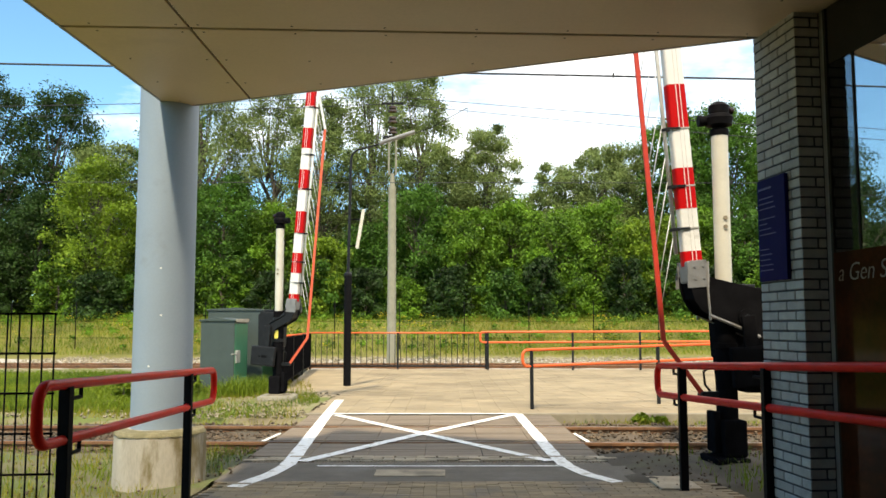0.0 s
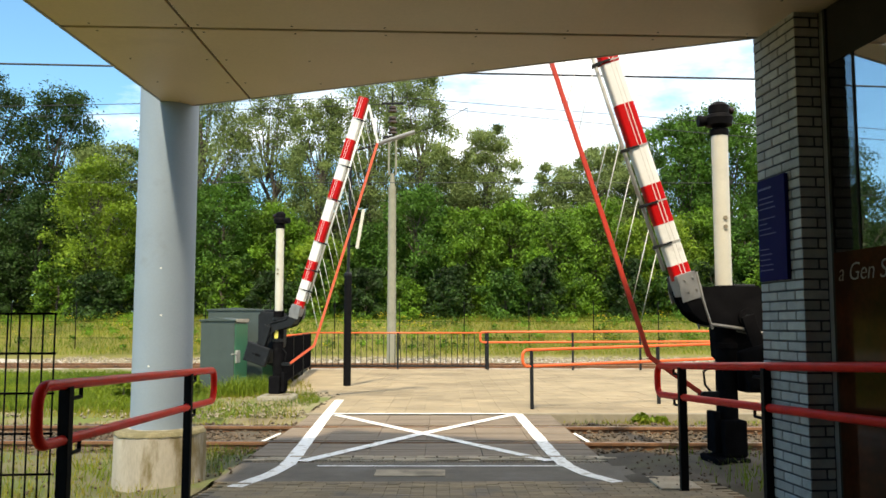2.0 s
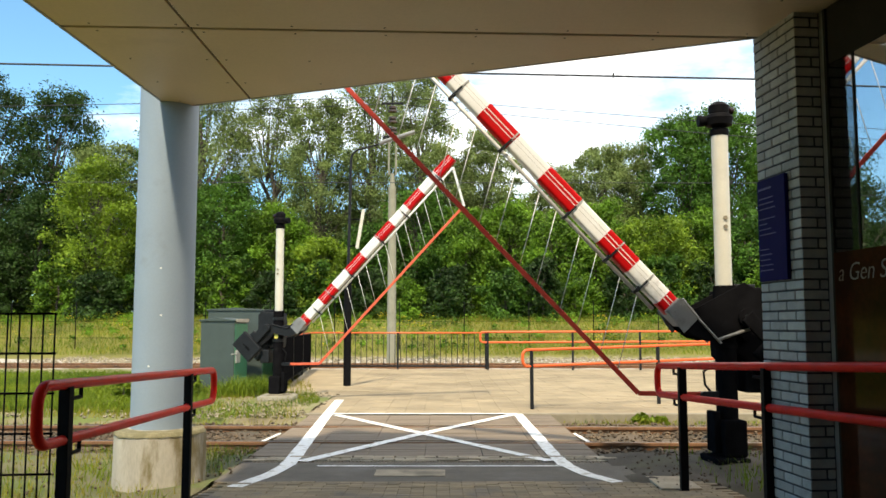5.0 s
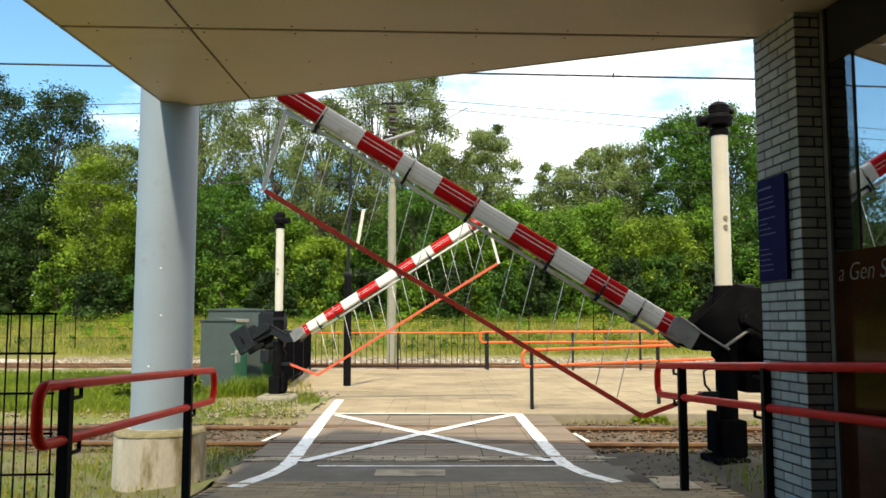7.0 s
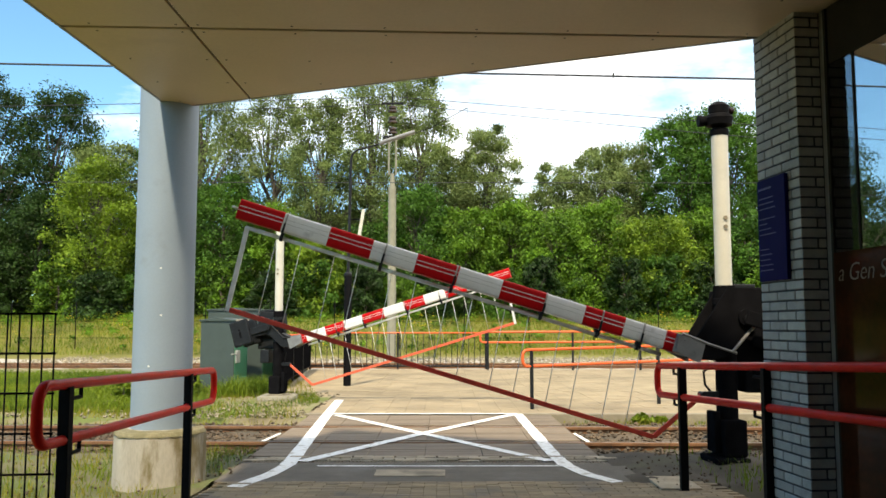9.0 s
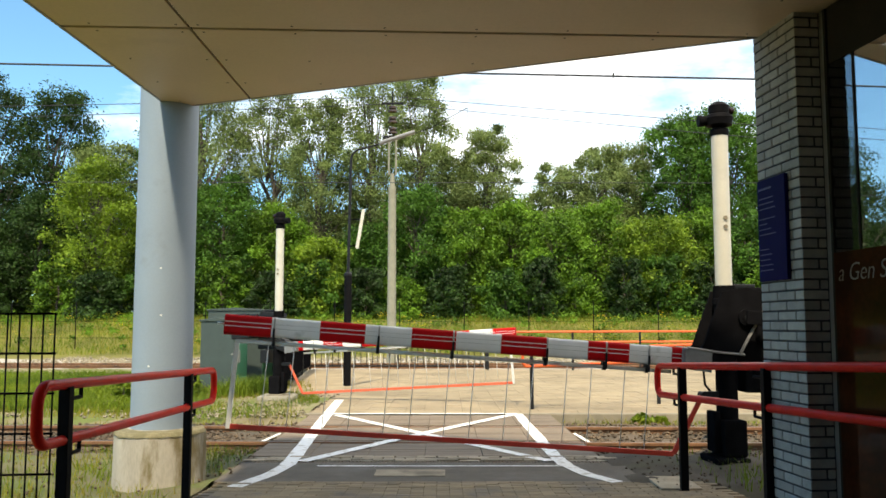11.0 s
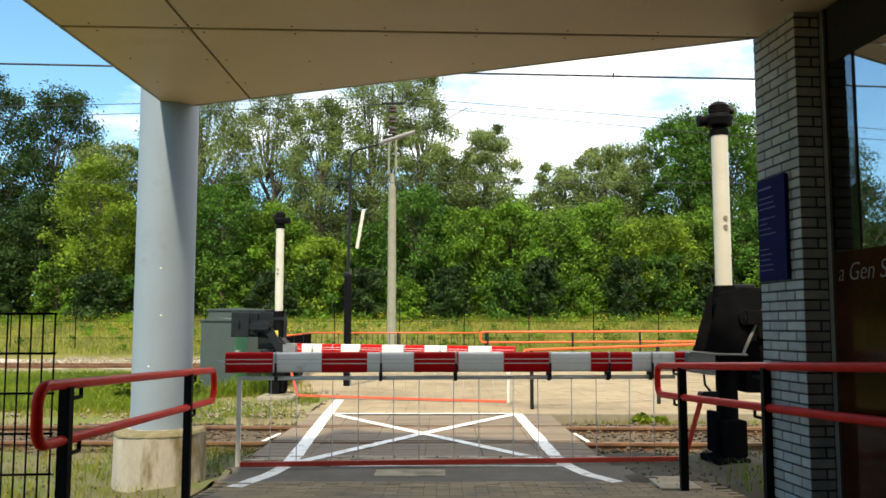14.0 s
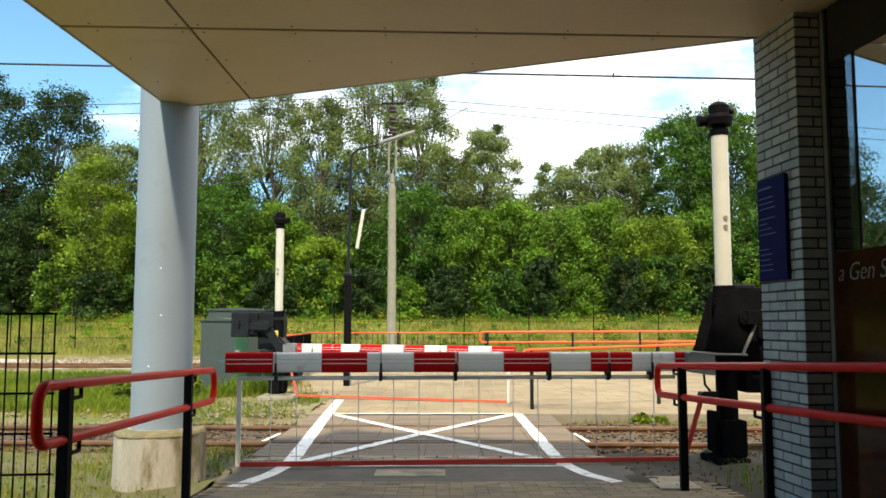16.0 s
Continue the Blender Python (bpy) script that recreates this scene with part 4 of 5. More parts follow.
NEAR_ANGLES = [(0.0, 85.65), (0.6, 85.65), (0.8, 85.3), (1.0, 83.6), (1.2, 80.6), (1.5, 76.46), (2.0, 72.15), (2.5, 67.75), (3.0, 63.3), (3.5, 58.8), (4.0, 54.5),
               (4.5, 50.2), (5.0, 46.1), (5.5, 42.0), (6.0, 38.1), (6.5, 34.3), (7.0, 30.65), (7.5, 27.05), (8.0, 23.55), (8.5, 20.15), (9.0, 16.75),
               (9.5, 13.4), (10.0, 10.2), (10.5, 7.1), (11.0, 4.2), (11.3, 2.5), (11.6, 0.8), (11.85, -0.45), (12.0, -0.4), (12.3, 0.25), (12.6, 0.15), (13.0, 0.1), (16.0, 0.1)]
FAR_ANGLES = [(t, a - 0.5 * smooth01((t - 8.5) / 3.0)) for t, a in NEAR_ANGLES]
near_barrier = build_barrier(Matrix.Translation((2.977, 8.549, 0)) @ pose(0, 0, 0, 0, 0, 180 + 5.37), "black level crossing barrier with striped boom and mesh skirt", M_SKIRT, 3.28, True, 0.80, 0.656)
far_barrier = build_barrier(Matrix.Translation((-3.076, 15.295, 0.074)) @ pose(0, 0, 0, 0, 0, -14) @ Matrix.Scale(0.874, 4), "dark grey level crossing barrier with striped boom beyond the track", M_SKIRT_SUN, 3.45, False, 0.80, 0.656)

# ---- far side: cabinets, fence, rails, masts ----
def cabinet(x0, y0, w, d, h, turn, label, vents):
    t = thing("equipment_cabinet", label, "cabinet", pose(x0, y0, 0, 0, 0, turn), "green equipment cabinets")
    bm = bmesh.new()
    box(bm, 0, 0, -0.05, w, d, h, 0.012)
    part("body", bm, M_GREEN, t)
    bm = bmesh.new()
    prism(bm, [(-0.03, h), (w + 0.03, h), (w + 0.03, h + 0.03), (w * 0.5, h + 0.07), (-0.03, h + 0.03)], -0.03, d + 0.03, 0.006)
    lid = part("lid", bm, M_GREEN, t)
    if vents:
        bm = bmesh.new()
        box(bm, w + 0.031, 0.02, h - 0.02, w + 0.05, d - 0.06, h + 0.05, 0.006)
        part("lid_end", bm, M_CABTOP, lid, "pale weathered end of the lid")
    bm = bmesh.new()
    box(bm, w, 0.03, 0.08, w + 0.014, d - 0.03, h - 0.05, 0.006)
    dr = part("door", bm, M_GREENDOOR, t, "brighter green door")
    bm = bmesh.new()
    box(bm, w + 0.014, 0.04, h * 0.40, w + 0.05, 0.24, h * 0.58, 0.008)
    tube(bm, [(w + 0.04, 0.10, h * 0.53), (w + 0.05, -0.25, h * 0.53)], 0.012, 8)
    part("handle", bm, M_LAMPGREY, dr, "pale grey handle")
    bm = bmesh.new()
    box(bm, -0.05, -0.05, -0.1, w + 0.05, d + 0.05, 0.04, 0.01)
    part("plinth", bm, M_KERB, t)
    return t


cabinet(-4.98, 17.5, 0.72, 0.75, 1.42, -8, "green steel equipment cabinet with pale lid and handle", True)
cabinet(-5.25, 19.0, 1.25, 0.9, 1.66, -4, "large dark green equipment cabinet behind the barrier", False)
block = slab("foot_block", -3.26, 14.92, -0.1, -2.62, 15.66, 0.10, M_FOOT, "rough concrete foot block in the grass", "block", 0.05)
for v in block.data.vertices:
    v.co += Vector((noise.noise(v.co * 5), noise.noise(v.co * 5 + Vector((7, 0, 0))), noise.noise(v.co * 4))) * 0.02


def bar_fence(pts, h, spacing, label):
    """Upright bars between two rails along points."""
    t = thing("railing_fence", label, "fence", pose(0, 0, 0))
    bmb = bmesh.new()
    tube(bmb, [(0, 0, 0.10), (0, 0, h)], 0.011, 5)
    me = mesh_of("baluster", bmb, M_GREYCAST)
    for a, b in zip(pts, pts[1:]):
        a, b = Vector((*a, 0)), Vector((*b, 0))
        d = b - a
        bm = bmesh.new()
        tube(bm, [a + Vector((0, 0, h)), b + Vector((0, 0, h))], 0.022, 8)
        part("top_rail", bm, M_ORANGE, t, "orange painted top rail")
        bm = bmesh.new()
        tube(bm, [a + Vector((0, 0, 0.10)), b + Vector((0, 0, 0.10))], 0.022, 8)
        part("bottom_rail", bm, M_GREYCAST, t)
        n = int(d.length / spacing)
        for i in range(n + 1):
            o = new("baluster", me)
            o.parent = t
            o.location = a + d * i / n
        m = max(1, int(d.length / 2.4))
        for i in range(m + 1):
            bm = bmesh.new()
            c = a + d * i / m
            box(bm, -0.028, -0.028, -0.1, 0.028, 0.028, h, 0.003, Matrix.Translation(c))
            part("post", bm, M_GREYCAST, t)
    return t


bm = bmesh.new()
box(bm, 0.0, -0.006, 0.11, 7.8, 0.006, 1.06, 0, Matrix.Translation((-3.40, 17.9, 0)) @ pose(0, 0, 0, 0, 0, math.degrees(math.atan2(8.1, -0.63))))
infill = bm
rail_fence = bar_fence([(-3.42, 17.9), (-4.05, 26.0), (1.3, 25.9)], 1.10, 0.17, "dark bar fence with orange top rail round the platform")
part("infill_panel", infill, M_CAST, rail_fence, "dark infill sheet")
handrail("handrail", (1.12, 25.5), (9.5, 25.3), 1.13, 1.16, 0.82, 0.86, ("start",), ((0.22, 0), (2.75, 0), (4.75, 0), (7.2, 0)), 0.03, M_ORANGE,
         "looped orange handrail along the platform's rear", 0.06, -0.05, "orange handrails", 0)
handrail("handrail", (1.28, 13.72), (7.5, 16.2), 0.94, 1.06, 0.68, 0.80, ("start",), ((0.16, 0.0), (2.6, 0.0), (5.2, 0.0)), 0.024, M_ORANGE,
         "looped orange handrail beside the platform edge", 0.055, -0.05, "orange handrails", 0)


def build_lamp_post():
    t = thing("street_lamp", "slim dark lamp post with a long arm", "street lamp", pose(-2.13, 19.0, 0))
    bm = bmesh.new()
    tube(bm, [(0, 0, -0.1), (0, 0, 2.45)], 0.085, 14)
    part("lower_pole", bm, M_BLACK, t)
    bm = bmesh.new()
    lathe(bm, [(0.088, 2.44), (0.088, 2.49), (0.05, 2.53)], seg=14)
    part("collar", bm, M_GREYCAST, t)
    bm = bmesh.new()
    tube(bm, [(0, 0, 2.48), (0.04, 0, 5.0), (0.06, 0, 5.18), (0.16, 0, 5.30), (0.70, 0, 5.45)], 0.036, 10, 0.018)
    part("upper_pole", bm, M_GREYCAST, t)
    bm = bmesh.new()
    box(bm, 0.0, -0.09, -0.03, 0.85, 0.09, 0.035, 0.02, Matrix.Translation((0.68, 0, 5.46)) @ pose(0, 0, 0, 0, -18, 0))
    part("lamp_head", bm, M_SOCKET, t, "flat grey lamp head")
    bm = bmesh.new()
    box(bm, -0.035, -0.02, 0.0, 0.035, 0.02, 0.90, 0.01, Matrix.Translation((0.20, -0.06, 3.05)) @ pose(0, 0, 0, 0, 9, 0))
    part("edge_on_sign", bm, M_MAST, t, "pale sign plate seen edge-on")
    bm = bmesh.new()
    tube(bm, [(0, 0, 3.10), (0.2, -0.05, 3.12)], 0.015, 6)
    tube(bm, [(0, 0, 3.7), (0.3, -0.05, 3.72)], 0.015, 6)
    part("sign_bracket", bm, M_CAST, t)


build_lamp_post()


def build_mast():
    t = thing("overhead_line_mast", "pale concrete railway mast with steel top and insulators", "mast", pose(-1.85, 30.6, 0))
    bm = bmesh.new()
    tube(bm, [(0, 0, -0.2), (0, 0, 6.35)], 0.168, 16, 0.14)
    part("shaft", bm, M_PYLON, t)
    bm = bmesh.new()
    tube(bm, [(0, 0, 6.35), (0, 0, 6.85)], 0.10, 12, 0.07)
    for x in (-0.13, 0.13):
        tube(bm, [(x, 0, 6.8), (x, 0, 8.2)], 0.035, 8)
    part("steel_top", bm, M_PYLON, t)
    bm = bmesh.new()
    box(bm, -0.35, -0.08, 8.15, 0.45, 0.08, 8.25, 0.01)
    tube(bm, [(0.4, 0, 8.2), (1.4, 0, 8.55), (2.75, 0, 9.30)], 0.014, 6)
    tube(bm, [(2.75, 0, 9.30), (2.75, 0, 7.6)], 0.006, 5)
    part("bracket", bm, M_GREYCAST, t)
    for z in (8.30, 8.70, 9.10):
        bm = bmesh.new()
        lathe(bm, [(0.05, z), (0.17, z + 0.03), (0.17, z + 0.10), (0.07, z + 0.13), (0.15, z + 0.17), (0.15, z + 0.24), (0.05, z + 0.28)], seg=14)
        part("insulator", bm, M_INSUL, t, "brown ceramic insulator")
    bm = bmesh.new()
    tube(bm, [(0, 0, 9.3), (0, 0, 9.9)], 0.03, 6)
    box(bm, -0.4, -0.04, 9.42, 0.4, 0.04, 9.50, 0.01)
    part("cross_arm", bm, M_GREYCAST, t)


build_mast()


def wire(name, pts, r, label, sag=0.25):
    bm = bmesh.new()
    line = []
    for a, b in zip(pts, pts[1:]):
        a, b = Vector(a), Vector(b)
        for k in range(12):
            u = k / 12
            line.append(a.lerp(b, u) - Vector((0, 0, 4 * sag * u * (1 - u))))
    line.append(Vector(pts[-1]))
    tube(bm, line, r, 5)
    return tagged(part(name, bm, M_WIRE), label, "wire")


near_wire = wire("contact_wire", [(-45, 10.8, 5.56), (45, 10.7, 3.65)], 0.014, "overhead contact wire above the near track", 0.0)
bm = bmesh.new()
box(bm, 2.20, 10.73, 4.54, 2.22, 10.77, 4.60, 0.004)
part("clamp", bm, M_WIRE, near_wire)
wire("overhead_wire", [(-60, 30.5, 9.7), (-1.85, 30.6, 9.72), (60, 29, 5.9)], 0.013, "overhead wire fixed to the mast's top", 0.5)
wire("overhead_wire", [(-60, 30.9, 8.8), (-1.85, 30.6, 9.45), (60, 31.5, 5.2)], 0.013, "overhead wire fixed to the mast's insulators", 0.45)
wire("overhead_wire", [(-60, 29.5, 6.5), (60, 29.2, 6.3)], 0.012, "overhead wire along the far track", 0.1)


def post_fence():
    """A wire fence at the meadow's edge."""
    t = thing("wire_fence", "tall thin wire fence along the meadow", "fence", pose(0, 0, 0))
    y = 38.5
    bm = bmesh.new()
    tube(bm, [(0, 0, -0.2), (0, 0, 2.05)], 0.022, 6)
    me = mesh_of("post", bm, M_CAST)
    x = -34.2
    while x < 34:
        o = new("post", me)
        o.parent = t
        o.location = (x, y, ground_z(x, y) + 0.1)
        x += 2.93
    for h in (0.5, 1.25, 2.0):
        bm = bmesh.new()
        tube(bm, [(-36, y, ground_z(0, y) + h), (36, y, ground_z(0, y) + h)], 0.008, 5)
        part("fence_wire", bm, M_CAST, t)


post_fence()

# ---- plants ----
def blades(name, n, x0, x1, y0, y1, h, w, material, label, seed, zfun=ground_z, clump=0.0, keep=None):
    """Grass: thin bent blades, two triangles and a tip each."""
    rng = np.random.default_rng(seed)
    px, py = rng.uniform(x0, x1, n), rng.uniform(y0, y1, n)
    if clump:
        dens = np.array([noise.noise(Vector((a * clump, b * clump, seed))) for a, b in zip(px, py)])
        ok = dens + rng.uniform(-0.35, 0.35, n) > 0.0
        px, py = px[ok], py[ok]
    if keep is not None:
        ok = np.array([keep(a, b) for a, b in zip(px, py)])
        px, py = px[ok], py[ok]
    k = len(px)
    pz = np.array([zfun(a, b) for a, b in zip(px, py)]) - 0.02
    hh = h * rng.uniform(0.45, 1.25, k)
    a = rng.uniform(0, 6.28, k)
    ww = w * rng.uniform(0.6, 1.3, k)
    lean = rng.uniform(0.10, 0.95, k) * hh
    b = rng.uniform(0, 6.28, k)
    dx, dy = np.cos(a) * ww, np.sin(a) * ww
    lx, ly = np.cos(b) * lean, np.sin(b) * lean
    v = np.stack([np.stack([px - dx, py - dy, pz], -1), np.stack([px + dx, py + dy, pz], -1),
                  np.stack([px + dx * 0.7 + lx * 0.35, py + dy * 0.7 + ly * 0.35, pz + hh * 0.6], -1),
                  np.stack([px - dx * 0.7 + lx * 0.35, py - dy * 0.7 + ly * 0.35, pz + hh * 0.6], -1),
                  np.stack([px + lx, py + ly, pz + hh], -1)], 1)
    i = 5 * np.arange(k)[:, None]
    quads = (i + np.array([0, 1, 2, 3])).tolist()
    tris = (i + np.array([3, 2, 4])).tolist()
    ob = new(name, soup(name, v.reshape(-1, 3), quads + tris, material))
    return tagged(ob, label, "grass", kind="stuff")


flat = lambda x, y: 0.0
verge = lambda x, y: x < -2.15 - max(0.0, y - 15.0) * 0.2
blades("grass", 26000, -12, -2.0, 12.6, 17.0, 0.12, 0.006, M_GRASS, "green and dry grass on the verge by the crossing", 11, flat, 0.75, verge)
blades("grass", 52000, -16, -4.0, 13.2, 23.0, 0.18, 0.009, M_GRASS, "tall green grass round the cabinets", 12, flat)
blades("dry_grass", 9000, -9, -2.0, 12.5, 20.0, 0.14, 0.006, M_DRYGRASS, "dry yellow grass on the verge", 13, flat, 0.6, verge)
blades("grass", 9000, -8, -2.0, 6.0, 9.3, 0.11, 0.004, M_GRASS, "sparse grass round the column's foot", 14, flat, 1.1)
blades("dry_grass", 7000, -8, -2.0, 6.0, 9.3, 0.11, 0.004, M_DRYGRASS, "sparse dry grass beside the path", 15, flat, 0.9)
blades("grass", 900, 2.3, 6, 7.1, 9.3, 0.16, 0.005, M_GRASS, "weeds round the barrier foot", 16, flat, 1.3)
blades("grass", 1800, 1.9, 14, 12.2, 13.0, 0.065, 0.007, M_GRASS, "weeds along the platform edge", 17, lambda x, y: -0.10, 0.8)
blades("dry_grass", 2200, 1.7, 14, 12.2, 13.0, 0.06, 0.007, M_DRYGRASS, "dry weeds along the platform edge", 18, lambda x, y: -0.10, 0.7)
blades("grass", 2000, -4.15, -3.25, 15.5, 17.2, 0.36, 0.009, M_GRASS, "tall green grass beside the barrier foot", 23, flat, 1.6)
blades("meadow_grass", 70000, -36, 36, 36.8, 49, 0.24, 0.010, M_GRASS, "tall meadow grass before the wood", 19)
blades("meadow_dry_grass", 50000, -36, 36, 36.8, 49, 0.27, 0.009, M_DRYGRASS, "straw-coloured meadow grass before the wood", 20, ground_z, 0.12)
blades("grass", 2600, -20, 20, 12.0, 12.6, 0.12, 0.006, M_DRYGRASS, "thin weeds along the ballast", 22, lambda x, y: -0.08, 0.8, lambda x, y: not -2.1 < x < 1.75)


def leaf_cloud(rng, centres, radii, per, size, flat_=0.75):
    """Small four-cornered leaves on and in clumps."""
    vs = []
    for c, r, n in zip(centres, radii, per):
        d = rng.normal(size=(n, 3))
        ln = np.linalg.norm(d, axis=1)[:, None]
        d /= ln
        p = c + d * r * np.minimum(2.0, 0.10 + ln * 0.52) * np.array([1, 1, flat_])
        nrm = d * 0.6 + rng.normal(size=(n, 3)) * 0.6 + np.array([0, 0, 0.15])
        nrm /= np.linalg.norm(nrm, axis=1)[:, None]
        t = np.cross(nrm, rng.normal(size=(n, 3)))
        t /= np.linalg.norm(t, axis=1)[:, None]
        b = np.cross(nrm, t)
        s = size * rng.uniform(0.6, 1.35, (n, 1))
        bend = nrm * s * rng.uniform(-0.25, 0.25, (n, 1))
        vs.append(np.stack([p - t * s, p + b * s * 0.55 + bend, p + t * s, p - b * s * 0.55 + bend], 1))
    v = np.concatenate(vs)
    f = np.arange(len(v) * 4).reshape(-1, 4)
    return v.reshape(-1, 3), f


def flowers():
    rng = np.random.default_rng(31)
    cs, rs, per = [], [], []
    for _ in range(420):
        x, y = rng.uniform(-34, 34), rng.uniform(37.5, 46.5)
        if noise.noise(Vector((x * 0.16, y * 0.3, 5.0))) + rng.uniform(-0.2, 0.2) < 0.08:
            continue
        cs.append(np.array([x, y, ground_z(x, y) + 0.34]))
        rs.append(rng.uniform(0.2, 0.5))
        per.append(16)
    v, f = leaf_cloud(rng, cs, rs, per, 0.030, 0.35)
    tagged(new("yellow_flowers", soup("yellow_flowers", v, f, M_FLOWER)), "patches of yellow meadow flowers", "flowers", kind="stuff")


flowers()


def meadow_weeds():
    rng = np.random.default_rng(53)
    cs, rs, per = [], [], []
    for _ in range(520):
        x, y = rng.uniform(-34, 34), 47.8 - 10.0 * rng.random() ** 2.2
        cs.append(np.array([x, y, ground_z(x, y) + 0.18]))
        rs.append(rng.uniform(0.18, 0.55) * (1.0 if y > 43 else 0.7))
        per.append(46)
    v, f = leaf_cloud(rng, cs, rs, per, 0.07, 0.6)
    tagged(new("meadow_weeds", soup("meadow_weeds", v, f, M_BUSH)), "leafy green weeds among the meadow grass", "weeds", kind="stuff")


meadow_weeds()


def tree(name, x, y, h, wid, material, label, seed, low=0.12, clumps=46, per=230, size=0.21, gap=0.75, group="wood edge trees", base=None):
    """A trunk, forking limbs, and a crown of leaf clumps at the limbs' ends."""
    rng = np.random.default_rng(seed)
    rnd = random.Random(seed)
    z0 = ground_z(x, y) - 0.1 if base is None else base
    t = thing(name, label, "tree" if h > 6 else "bush", pose(x, y, z0), group)
    bm = bmesh.new()
    r0 = 0.018 * h + 0.03
    line = [Vector((0, 0, 0))]
    for k in range(1, 7):
        line.append(Vector((rnd.uniform(-0.03, 0.03) * h, rnd.uniform(-0.03, 0.03) * h, h * 0.8 * k / 6)))
    tube(bm, line, r0, 8, r0 * 0.22)
    centres, radii = [], []
    for i in range(clumps):
        u = (i + rnd.random()) / clumps
        zz = low + (0.97 - low) * u
        env = wid * math.sqrt(max(0.05, 1 - ((u - 0.42) / 0.62) ** 2))
        a = i * 2.39996 + rnd.uniform(-0.5, 0.5)
        rr = env * math.sqrt(rnd.uniform(0.10, 1.0)) * 0.92
        c = Vector((rr * math.cos(a), rr * math.sin(a), zz * h + rnd.uniform(-0.025, 0.025) * h))
        centres.append(c)
        radii.append(max(0.30 if h > 1 else 0.05, wid * rnd.uniform(0.15, 0.30) * (1.08 - 0.25 * u)))
        if i % 2 == 0:
            s = line[min(6, max(1, int(zz * 6)))] * 0.85
            midp = s.lerp(c, 0.5) + Vector((0, 0, -0.02 * h))
            tube(bm, [s, midp, c], r0 * 0.22, 5, r0 * 0.05)
    part("trunk", bm, M_BARK, t, "grey-brown trunk and limbs")
    v, f = leaf_cloud(rng, [np.array(c) for c in centres], radii, [int(per * rnd.uniform(1 - gap * 0.6, 1.2)) for _ in centres], size)
    cr = new("crown", soup("crown", v, f, material))
    cr.parent = t
    return t


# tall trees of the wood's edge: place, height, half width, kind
WILLOW, OAK, BRIGHT, SHADED = M_WILLOW, M_OAK, M_FIELDMAPLE, M_SHADELEAF
TREES = [(-37.0, 62, 18.0, 5.0, SHADED), (-31.0, 57, 16.6, 4.4, SHADED), (-27.6, 60, 16.8, 4.1, SHADED), (-23.2, 58, 12.2, 3.2, WILLOW), (-19.4, 61, 15.6, 3.6, OAK),
         (-16.3, 57, 17.0, 3.9, WILLOW), (-12.4, 60, 17.4, 3.6, WILLOW), (-8.2, 56, 15.0, 3.0, WILLOW), (-4.6, 58, 17.6, 3.8, WILLOW), (-1.6, 55.5, 16.6, 3.3, WILLOW),
         (0.9, 59, 11.4, 2.5, WILLOW), (3.1, 57, 13.4, 2.8, WILLOW), (5.2, 60, 8.2, 2.2, BRIGHT), (7.9, 58, 10.6, 2.6, WILLOW), (11.2, 59, 12.4, 2.8, WILLOW), (13.6, 60, 12.6, 2.6, WILLOW),
         (16.4, 57, 14.2, 3.1, OAK), (19.7, 58, 14.8, 3.6, OAK), (24.0, 60, 14.6, 3.4, BRIGHT), (28.0, 61, 15.0, 4.0, OAK), (33.5, 62, 15.6, 4.4, WILLOW)]
NAMES = {SHADED: ("shaded_tree", "tall broadleaf tree at the wood's edge, shade put into its leaf colour"), WILLOW: ("willow_tree", "tall grey-green willow with airy crown at the wood's edge"), OAK: ("broadleaf_tree", "tall dark green broadleaf tree at the wood's edge"),
         BRIGHT: ("broadleaf_tree", "bright green young broadleaf tree at the wood's edge")}
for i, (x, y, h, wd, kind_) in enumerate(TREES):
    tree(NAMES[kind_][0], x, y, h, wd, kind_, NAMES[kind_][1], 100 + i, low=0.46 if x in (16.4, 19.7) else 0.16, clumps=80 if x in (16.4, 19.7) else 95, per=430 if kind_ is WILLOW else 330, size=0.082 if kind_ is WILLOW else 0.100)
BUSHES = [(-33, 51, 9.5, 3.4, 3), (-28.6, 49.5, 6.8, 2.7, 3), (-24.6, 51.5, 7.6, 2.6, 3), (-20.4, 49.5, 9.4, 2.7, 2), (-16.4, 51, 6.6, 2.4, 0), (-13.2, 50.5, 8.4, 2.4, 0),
          (-10.2, 51.5, 6.8, 2.2, 1), (-7.0, 49, 4.6, 1.9, 2), (-4.4, 51, 5.6, 2.2, 0), (-1.5, 50.5, 8.0, 2.3, 0), (1.4, 51, 6.6, 2.4, 1), (4.2, 52, 7.2, 2.4, 1), (6.6, 50, 6.4, 2.4, 1),
          (9.4, 51.5, 7.2, 2.6, 1), (12.4, 49.5, 6.0, 2.4, 2), (15.3, 51.5, 6.6, 2.5, 1), (18.4, 50, 6.2, 2.5, 0), (21.6, 51, 7.4, 2.6, 2), (25.0, 50.5, 7.0, 2.9, 0), (29.0, 51, 8.6, 3.2, 1)]
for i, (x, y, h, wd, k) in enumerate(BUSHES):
    tree("bush", x, y, h, wd * 1.12, (M_OAK, M_BUSH, M_FIELDMAPLE, M_SHADELEAF)[k], "dense green bush along the meadow's edge", 300 + i, low=0.03, clumps=66, per=290, size=0.10, gap=0.4, group="wood edge bushes")
